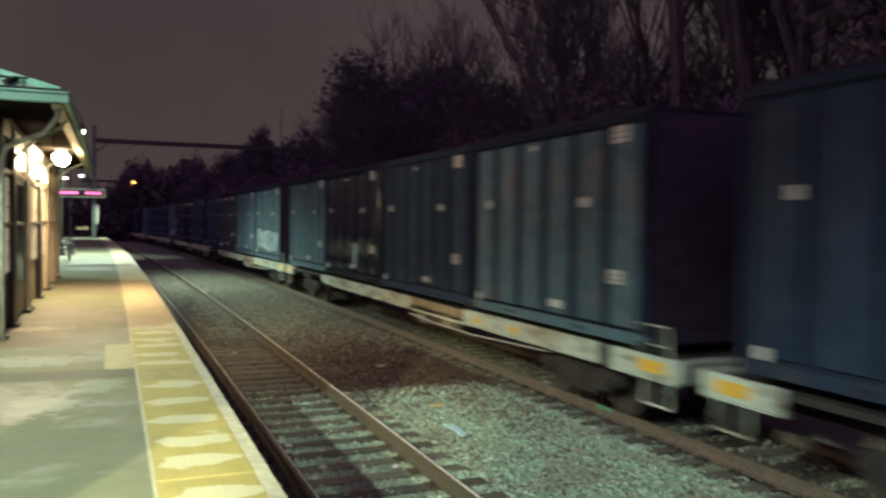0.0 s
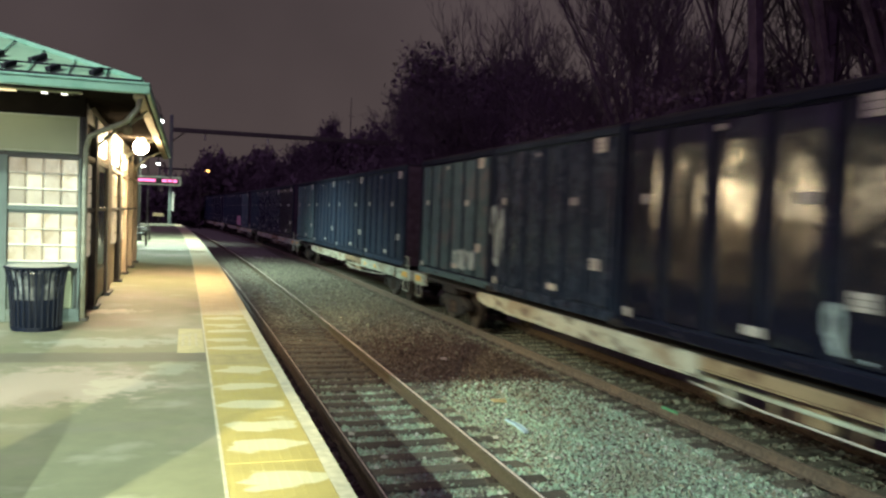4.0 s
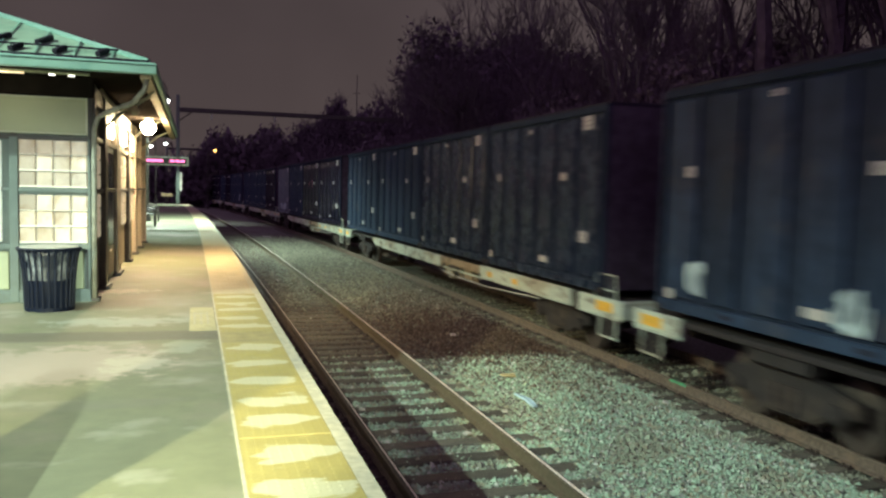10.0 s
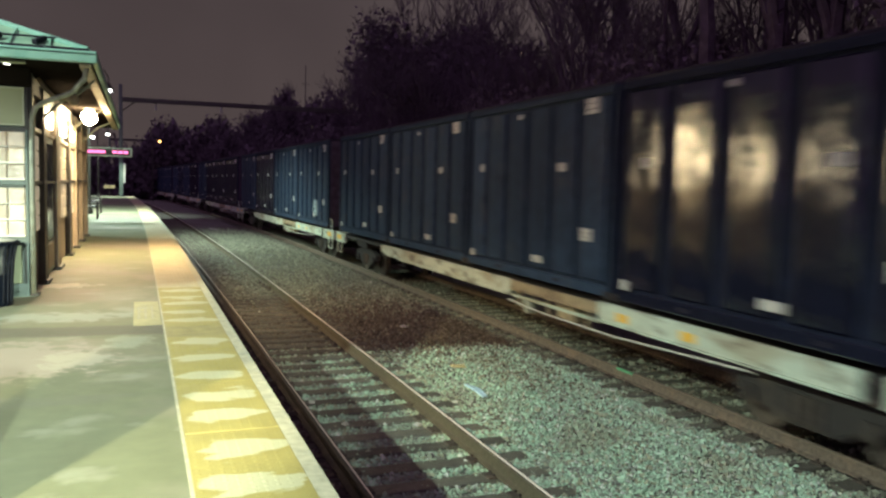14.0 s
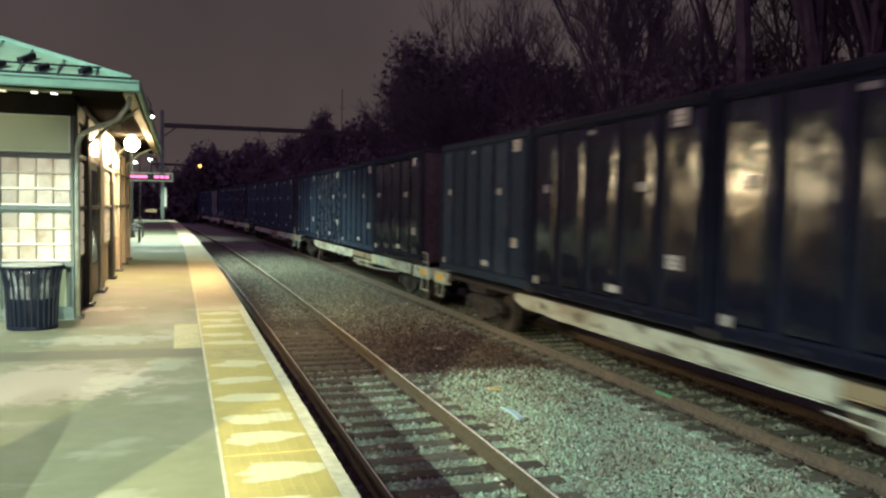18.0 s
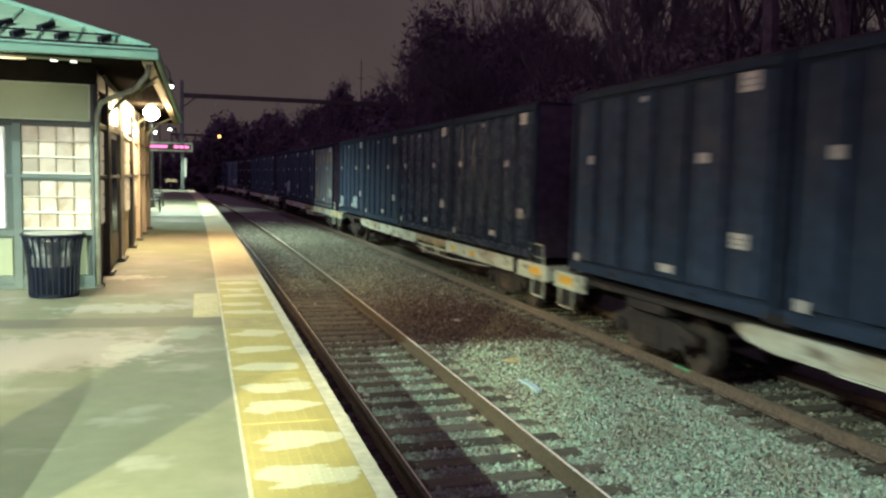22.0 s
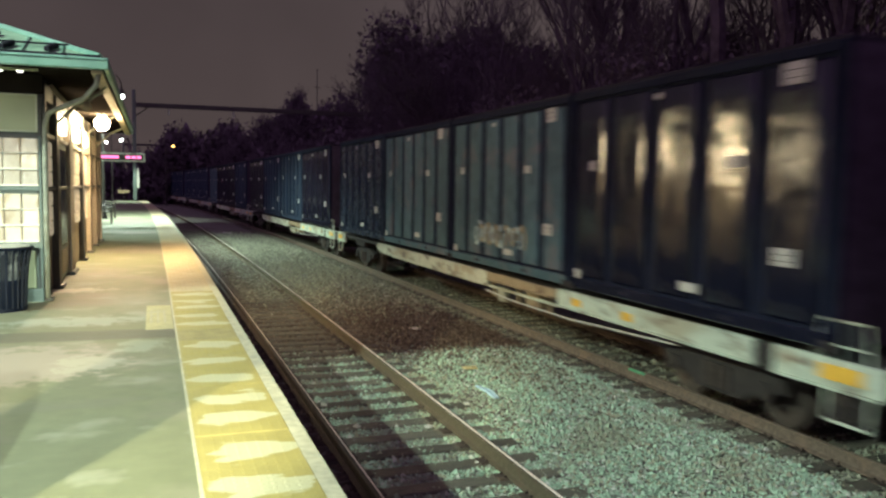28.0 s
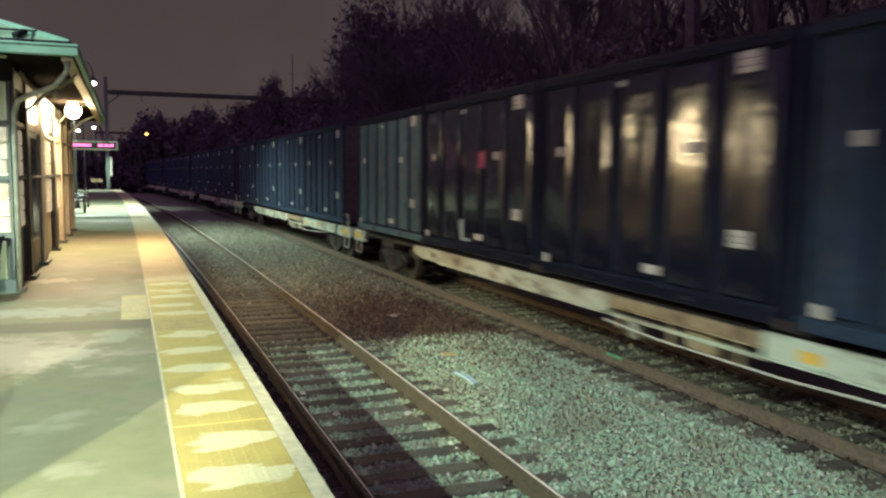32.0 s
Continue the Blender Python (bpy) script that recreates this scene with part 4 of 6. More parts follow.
def tall_lamp(place):
    x, y, z = place
    t = thing("tall_lamp", "tall dark steel car-park lamp with a flat cold white head", "street lamp", "tall lamps behind the platform", pose(x, y, GROUND))
    part("post", tube(B(), [(-0.9, 0, 0), (-0.9, 0, 4.0), (-0.9, 0, z - GROUND)], 0.09, 8, 0.06), brown_steel, t)
    part("arm", tube(B(), [(-0.9, 0, z - GROUND), (0.0, 0, z - GROUND + 0.05)], 0.04, 6), brown_steel, t)
    part("head", box(B(), -0.3, 0.3, -0.16, 0.16, z - GROUND - 0.08, z - GROUND + 0.06, 0.02), brown_steel, t)
    part("lens", box(B(), -0.22, 0.22, -0.12, 0.12, z - GROUND - 0.11, z - GROUND - 0.082, 0.01), cool_glow, t, "cold white glowing lens")


def added_canopy_behind():
    """An added, unseen canopy behind the viewpoint; its post and a slim post in front cast the platform's wedge
    shadows.
    """
    t = thing("platform_canopy", "added unseen steel canopy on square posts behind the viewpoint", "canopy", at=pose(0, 0, 0))
    part("roof", box(B(), -6.4, -1.5, -13.0, 0.75, 2.78, 2.95, 0.02), green_paint, t)
    for x, y in ((-6.1, 0.3), (-6.1, -12.5), (-3.47, -12.5)):
        part("post", box(B(), x - 0.09, x + 0.09, y - 0.09, y + 0.09, 0.0, 2.78, 0.01), brown_steel, t)
    part("post", box(B(), -3.557 - 0.07, -3.557 + 0.07, 0.346 - 0.07, 0.346 + 0.07, 0.0, 2.78, 0.008), brown_steel, t)
    for place in ((-1.85, -2.5, 2.62), (-4.0, -0.65, 2.62)):
        lamp = part("lamp", box(B(), place[0] - 0.12, place[0] + 0.12, place[1] - 0.12, place[1] + 0.12, 2.66, 2.775, 0.02), cool_glow, t, "glowing lamp under the added canopy")
    # added blocker out of view, sized for its wedge of shadow
    p = thing("ticket_post", "added unseen slim dark post that shadows the platform", "ticket post", at=pose(-1.85, 1.4, 0))
    part("column", box(B(), -0.13, 0.13, -0.10, 0.10, 0.0, 1.25, 0.015), brown_steel, p)
    part("head", lathe(B(), [(0.13, 1.25), (0.12, 1.33), (0.07, 1.42)], 8), brown_steel, p)


def litter():
    """Scraps on the ballast and a paint mark on the freight rail."""
    def scrap(name, x, y, z, pts, mat, label, turn):
        bm = B()
        lo = [bm.verts.new((px, py, 0.0)) for px, py in pts]
        hi = [bm.verts.new((px * 0.96, py * 0.96, 0.012 + 0.02 * ((i * 7) % 3) / 2)) for i, (px, py) in enumerate(pts)]
        bm.faces.new(lo[::-1])
        bm.faces.new(hi)
        for i in range(len(pts)):
            bm.faces.new((lo[i], lo[(i + 1) % len(pts)], hi[(i + 1) % len(pts)], hi[i]))
        ob = part(name, bm, mat)
        ob.matrix_basis = pose(x, y, z, 4, 6, turn)
        tagged(ob, label, "litter", "litter on the ballast")
    blue = material("pale_blue_plastic", (0.46, 0.64, 0.72), 0.4, noise_scale=9, vary=0.15, bump=0.1)
    straw = material("straw_card", (0.60, 0.50, 0.24), 0.7, noise_scale=9, vary=0.15, bump=0.1)
    scrap("plastic_strip", 3.50, 10.16, -1.36, [(-0.04, -0.30), (0.05, -0.27), (0.08, 0.0), (0.03, 0.30), (-0.05, 0.27), (-0.02, 0.0)], blue, "pale blue plastic strip lying on the ballast", 5)
    scrap("card_scrap", 3.82, 11.63, -1.36, [(-0.12, -0.05), (0.12, -0.06), (0.13, 0.05), (-0.11, 0.06)], straw, "yellow card scrap lying on the ballast", 8)
    scrap("paper_scrap", 4.13, 15.44, -1.40, [(-0.09, -0.08), (0.07, -0.1), (0.11, 0.06), (-0.05, 0.1)], label_white, "white paper scrap lying on the ballast", 30)
    scrap("white_bag", 3.34, 49.67, -1.42, [(-0.3, -0.2), (0.2, -0.25), (0.35, 0.1), (0.0, 0.25), (-0.3, 0.15)], label_white, "crumpled white bag lying on the ballast", 10)
    rnd = random.Random(77)
    for i in range(16):
        x, y = rnd.choice((rnd.uniform(2.9, 5.6), rnd.uniform(1.2, 2.4))), rnd.uniform(7, 26)
        w = rnd.uniform(0.02, 0.055)
        scrap("paper_scrap", x + bend(y), y, -1.40, [(-w, -w * 0.7), (w * 0.9, -w), (w, w * 0.6), (-w * 0.5, w)], label_white, "small white paper scrap lying on the ballast", rnd.uniform(0, 180))
    mark = part("paint_mark", box(B(), -0.0385, -0.0, -0.22, 0.22, -0.034, 0.003, 0.003), material("green_spray", (0.10, 0.34, 0.17), 0.6, bump=0.02))
    mark.location = (CENTRE2 - 0.7525, 10.6, RAIL2)
    tagged(mark, "green sprayed paint mark on the rail web", "paint mark")


def far_lamp():
    t = thing("far_street_lamp", "distant orange sodium street lamp on a thin pole", "street lamp", at=pose(1.74, 112, GROUND))
    part("pole", tube(B(), [(-0.9, 0, 0), (-0.9, 0, 7.51)], 0.08, 6), brown_steel, t)
    part("arm", tube(B(), [(-0.9, 0, 7.51), (0.05, 0, 7.91)], 0.05, 6), brown_steel, t)
    part("head", lathe(B(), [(0.08, 7.65), (0.19, 7.73), (0.19, 7.87), (0.08, 7.95)], 12), sodium_glow, t, "orange glowing lamp head")


def led_sign():
    y = 32.0
    t = thing("led_sign", "electronic train sign with pink lettering in a pale frame", "sign", at=pose(-1.89 + 0.0, y, 0))
    part("case", box(B(), -0.83, 0.81, -0.07, 0.07, 2.25, 2.58, 0.015), MATS["sill_pale_paint"], t, "pale metal sign case")
    part("screen", box(B(), -0.74, 0.73, -0.076, -0.06, 2.31, 2.52), brown_steel, t)
    words = ((-0.70, -0.10), (0.13, 0.30), (0.33, 0.48), (0.51, 0.66))
    for a, b_ in words:
        part("lettering_bar", box(B(), a, b_, -0.082, -0.075, 2.37, 2.47), pink_led, t, "glowing pink lettering")
    part("bracket", box(B(), -1.3, -0.78, -0.03, 0.03, 2.38, 2.45, 0.006), brown_steel, t)
    part("post", tube(B(), [(-1.3, 0, 0), (-1.3, 0, 3.0)], 0.05, 8), brown_steel, t)


def far_sign():
    t = thing("platform_end_sign", "small faded yellow sign on a thin post at the platform's end", "sign", at=pose(-3.07, 70.9, 0))
    part("plate", box(B(), -0.44, 0.44, -0.02, 0.02, 0.63, 0.91, 0.01), sill_tan, t)
    part("post", tube(B(), [(0, 0.05, 0), (0, 0.05, 0.9)], 0.03, 6), brown_steel, t)


def radio_mast():
    t = thing("radio_mast", "thin distant radio mast above the trees", "mast", at=pose(28, 150, GROUND))
    part("shaft", tube(B(), [(0, 0, 0), (0, 0, 12), (0, 0, 24.4)], 0.16, 6, 0.07), brown_steel, t)
    part("cross_bar", tube(B(), [(-0.7, 0, 21), (0.7, 0, 21)], 0.05, 5), brown_steel, t)


def gantry(y, x0, x1, height, beam_z, name_label, with_lamp=False):
    t = thing("catenary_gantry", name_label, "catenary gantry", "overhead line gantries", pose(bend(y) * 0, y, 0))
    part("mast", box(B(), x0 - 0.14, x0 + 0.14, -0.14, 0.14, -1.45 if x0 > 0 else 0.0, height, 0.02), brown_steel if x0 > 0 else frame_green, t, "steel mast")
    part("mast", box(B(), x1 - 0.14, x1 + 0.14, -0.14, 0.14, -1.45, beam_z + 0.1, 0.02), brown_steel, t)
    part("beam", box(B(), x0 + 0.14, x1 - 0.14, -0.12, 0.12, beam_z - 0.36, beam_z + 0.02, 0.02), brown_steel, t, "dark box beam over the tracks")
    if x0 > -3:
        part("mast_plate", box(B(), x0 + 0.16, x0 + 0.34, -0.17, -0.145, 1.1, 2.7, 0.006), label_white, t, "tall pale plate beside the mast")
        part("plate_bracket", box(B(), x0 + 0.10, x0 + 0.30, -0.146, -0.10, 1.8, 1.9), brown_steel, t)
    for i in range(7):
        xa = x0 + 0.6 + (x1 - x0 - 1.2) * i / 6
        part("beam_flange", box(B(), xa - 0.03, xa + 0.03, -0.135, 0.135, beam_z - 0.375, beam_z + 0.035), brown_steel, t)
    part("knee_brace", tube(B(), [(x0 + 0.1, 0, beam_z - 1.1), (x0 + 1.1, 0, beam_z - 0.32)], 0.05, 6), brown_steel, t)
    for x in (CENTRE1 + bend(y), CENTRE2 + bend(y)):
        part("insulator", lathe(B(), [(0.05, beam_z - 0.9), (0.09, beam_z - 0.8), (0.05, beam_z - 0.7), (0.09, beam_z - 0.6), (0.04, beam_z - 0.35)], 8, (x, 0)), MATS["sill_pale_paint"], t)
    return t


def make_tree(name, height, spread, seed, twigs, ivy=0):
    """Meshes of a bare winter tree: a tapered trunk with limbs, and a crown of fine twigs (with ivy clumps)."""
    rnd = random.Random(seed)
    wood, fine = B(), B()
    tips = []

    def grow(p, way, length, radius, depth):
        pts, q, w = [p], Vector(p), Vector(way)
        for i in range(3):
            w = (w + Vector((rnd.uniform(-0.16, 0.16), rnd.uniform(-0.16, 0.16), rnd.uniform(-0.02, 0.16)))).normalized()
            q = q + w * length / 3
            pts.append(tuple(q))
        tube(wood if depth < 2 else fine, pts, radius, 6 if depth < 2 else 3, radius * 0.6, caps=depth < 2)
        tips.append((q, w, depth))
        if depth < (5 if height > 18 else 6) and length > 0.3:
            for i in range(4 if depth < 2 else (4 if rnd.random() < twigs * 0.5 else 3)):
                a = rnd.uniform(0, 2 * math.pi)
                lean = rnd.uniform(0.35, 0.85) * spread
                side = Vector((math.cos(a), math.sin(a), 0))
                nw = (w + side * lean + Vector((0, 0, 0.15))).normalized()
                at = Vector(pts[rnd.choice((2, 3, 3, 3) if height > 18 and depth == 0 else (1, 2, 3, 3))])
                grow(tuple(at), nw, length * rnd.uniform(0.5, 0.78), max(0.012, radius * rnd.uniform(0.42, 0.58)), depth + 1)

    grow((0, 0, -0.3), (rnd.uniform(-0.05, 0.05), rnd.uniform(-0.05, 0.05), 1), height * (0.46 if height > 18 else 0.36), height * 0.012, 0)
    trunk = mesh_of("trunk", wood, bark)
    crown = mesh_of("crown", fine, bark)
    clumps = None
    if ivy:
        rs = np.random.RandomState(seed)
        spots = [t for t in tips if t[2] in (1, 2, 3)]
        verts, faces = [], []
        for i in range(ivy):
            c = spots[rs.randint(len(spots))][0] + Vector(rs.normal(0, height * 0.05, 3))
            if rs.rand() < 0.35:
                c = Vector((rs.normal(0, height * 0.07), rs.normal(0, height * 0.07), rs.uniform(0, height * 0.6)))
            r = rs.uniform(0.06, 0.16)
            b = len(verts)
            for k in range(4):
                verts.append(tuple(c + Vector(rs.normal(0, r, 3))))
            faces += [(b, b + 1, b + 2), (b + 1, b + 2, b + 3)]
        clumps = bpy.data.meshes.new("ivy")
        clumps.from_pydata(verts, [], faces)
        clumps.materials.append(bush_mat)
    return trunk, crown, clumps


def make_twiggy(height, seed):
    """Meshes of a bare tree with several leaders and a fine haze of twigs."""
    rnd = random.Random(seed)
    wood, fine = B(), B()

    def grow(p, way, length, radius, depth):
        pts, q, w = [tuple(p)], Vector(p), Vector(way)
        bends = 4 if depth < 2 else 2
        for i in range(bends):
            w = (w + Vector((rnd.gauss(0, 0.11), rnd.gauss(0, 0.11), rnd.uniform(-0.04, 0.14)))).normalized()
            q = q + w * length / bends
            pts.append(tuple(q))
        tube(wood if depth < 2 else fine, pts, radius, 6 if depth < 2 else 3, radius * 0.55, caps=depth < 2)
        if depth == 6:
            return
        for i in range((3, 5, 4, 4, 4, 3)[depth]):
            a = rnd.uniform(0, 2 * math.pi)
            side = Vector((math.cos(a), math.sin(a), rnd.uniform(-0.25, 0.35)))
            nw = (w + side * rnd.uniform(0.35, 0.95)).normalized()
            at = Vector(pts[rnd.randint(2 if depth == 0 else 1, bends)])
            grow(at, nw, length * rnd.uniform(0.55, 0.8), max(0.010, radius * rnd.uniform(0.4, 0.6)), depth + 1)

    grow((0, 0, -0.3), (0, 0, 1), height * 0.30, height * 0.011, 0)
    return mesh_of("trunk", wood, bark), mesh_of("crown", fine, bark), None


def plant_trees():
    kinds = {
        "tall": make_tree("tree", 20, 0.85, 11, 0.75), "tall2": make_tree("tree", 22, 0.75, 23, 0.8),
        "haze": make_twiggy(15, 5), "haze2": make_twiggy(14, 19),
        "wide": make_tree("tree", 16, 1.0, 35, 0.85), "ivy": make_tree("tree", 15, 0.85, 41, 0.7, 16000), "ivy2": make_tree("tree", 13, 0.95, 57, 0.7, 16000)}
    spots = []
    rnd = random.Random(8)
    rows = [("tall", 14, 14.0, 1.05), ("tall2", 13, 14.9, 0.95), ("tall", 13.2, 15.9, 1.1), ("tall2", 13.3, 17.8, 1.05), ("tall2", 14, 21.3, 0.7), ("wide", 15, 24.6, 0.95), ("wide", 15.5, 27.8, 0.9), ("wide", 18, 38.6, 0.95),
            ("wide", 16, 12.3, 1.0), ("wide", 17, 17, 0.95), ("wide", 18.5, 21, 1.0), ("wide", 22, 16.5, 1.1), ("wide", 23, 22, 1.1), ("wide", 22, 27, 1.0), ("wide", 20, 12, 1.1), ("tall2", 19, 33, 0.8), ("wide", 24, 37, 1.0), ("tall", 27, 46, 1.0), ("tall2", 31, 56, 1.1), ("wide", 26, 27, 1.0), ("tall", 30, 70, 1.1), ("wide", 33, 84, 1.1),
            ("ivy", 18.0, 42, 0.5), ("ivy2", 20, 47, 0.8), ("ivy", 19.5, 52, 0.85), ("ivy2", 20, 57, 1.11), ("ivy", 20.5, 62, 0.97), ("ivy2", 22.5, 65, 1.13), ("ivy", 21.5, 70, 1.02), ("wide", 25, 73, 1.05),
            ("ivy2", 22.0, 76, 1.24), ("ivy", 25, 82, 1.13), ("ivy2", 23, 52, 0.85), ("ivy", 25, 60, 1.07), ("wide", 23, 66, 1.05), ("tall", 19, 71, 0.75), ("tall2", 21, 60, 0.85), ("wide", 19, 80, 0.75),
            ("ivy2", 13.2, 82, 1.0), ("ivy2", 21.5, 92, 0.75), ("ivy", 12, 96, 0.72), ("ivy2", 9, 102, 0.70), ("ivy", 15, 104, 0.75), ("ivy2", 9, 110, 0.65), ("ivy", 7.5, 122, 0.55), ("ivy2", 11, 118, 0.7), ("wide", -1, 180, 0.5), ("ivy2", 6, 150, 0.5), ("ivy", -6, 128, 0.5),
            ("ivy2", -10, 118, 0.5), ("ivy", -12, 102, 0.45), ("ivy2", -9, 92, 0.36), ("ivy", -14, 88, 0.45), ("wide", -12, 60, 0.6), ("tall", -16, 46, 0.6), ("wide", -14, 74, 0.6), ("wide", -18, 30, 0.6),
            ("haze", 11.8, 44, 0.95), ("haze2", 13.2, 51, 1.1), ("haze", 13, 37, 0.95), ("haze2", 15, 42, 1.05), ("haze", 16.5, 34.5, 0.95), ("haze2", 14.6, 30, 0.9), ("haze", 17, 27, 1.0), ("haze2", 15.4, 23, 0.9),
            ("haze", 20.5, 31, 1.1), ("haze2", 22, 41, 1.1), ("haze", 19, 47, 1.15), ("haze2", 18.5, 58, 1.2),
            ("ivy", 17.5, 57, 1.0), ("ivy2", 19.2, 60, 1.15), ("ivy", 16.0, 11.0, 0.8), ("ivy2", 17.5, 8.5, 0.95), ("ivy", 15.5, 7.5, 0.8), ("ivy2", 19, 11.5, 0.95)]
    for kind, x, y, s in rows:
        trunk, crown, clumps = kinds[kind]
        leafy = clumps is not None
        t = thing("tree", "dark ivy-grown tree against the night sky" if leafy else "bare winter tree against the night sky", "tree", "trees beside the line",
                  Matrix.Translation((x, y, GROUND + (0.3 if x > 9 else 0.0))) @ Matrix.Rotation(rnd.uniform(0, 6.28), 4, "Z") @ Matrix.Scale(s, 4) @ Matrix.Diagonal((*(2 * [0.5 if (x, y) == (13.2, 82) else 1.0]), 1.0, 1.0)))
        part("trunk", trunk, None, t)
        part("crown", crown, None, t)
        if leafy:
            part("ivy", clumps, None, t)


def leaf_mass(name, centres, size, seed, label, category):
    """A loose mass of small bent leaves and twigs round the given centres, as one mesh."""
    rs = np.random.RandomState(seed)
    count = len(centres)
    r = rs.uniform(size[0], size[1], count)
    pts = centres[:, None, :] + rs.normal(0, 1, (count, 4, 3)) * r[:, None, None] * np.array((1.0, 1.0, 1.3))
    tri = np.array(((0, 1, 2), (1, 2, 3)))
    faces = (tri[None] + 4 * np.arange(count)[:, None, None]).reshape(-1, 3)
    me = bpy.data.meshes.new(name)
    me.from_pydata(pts.reshape(-1, 3).tolist(), [], faces.tolist())
    me.materials.append(bush_mat)
    return tagged(new(name, me), label, category, kind="stuff")


def thicket(name, x0, x1, y0, y1, h, count, seed, size=(0.05, 0.13)):
    """A dense dark hedge of small leaves and stems behind the tracks, thinning out towards its uneven top."""
    rs = np.random.RandomState(seed)
    y = rs.uniform(y0, y1, count)
    x = rs.uniform(x0, x1, count) + np.where(y > 12, -(y - 12) ** 2 / 2800.0, 0.0)
    top = h * (0.80 + 0.12 * np.sin(y * 0.7 + 0.5 * x) + 0.08 * np.sin(y * 1.9 + x) + rs.normal(0, 0.05, count))
    z = GROUND + 0.2 + top * rs.rand(count) ** 0.85
    return leaf_mass(name, np.stack([x, y, z], 1), size, seed + 1, "dense dark leafless thicket behind the line", "thicket")


def far_wood(name, y, x0, x1, count, seed):
    """The dark far wood beyond the bend, a loose mass of twigs and leaves with an uneven top."""
    rs = np.random.RandomState(seed)
    x = rs.uniform(x0, x1, count)
    top = np.where(x < -4, 4.5, 8.0) + 0.25 * np.maximum(0.0, x) + 2.2 * np.sin(x * 0.55) * np.cos(x * 0.21) + rs.normal(0, 0.8, count)
    z = GROUND + np.maximum(4.0, top) * rs.rand(count) ** 0.75
    return leaf_mass(name, np.stack([x, y + rs.uniform(0, 14, count), z], 1), (0.12, 0.30), seed + 1, "dark far wood beyond the bend of the line", "wood")


# ---- freight train ----
HALF = 11.95          # half a car's length over its end sills
BOX_L, BOX_STEP = 5.62, 5.72
BOX_LOW, BOX_TOP = 1.16, 4.36


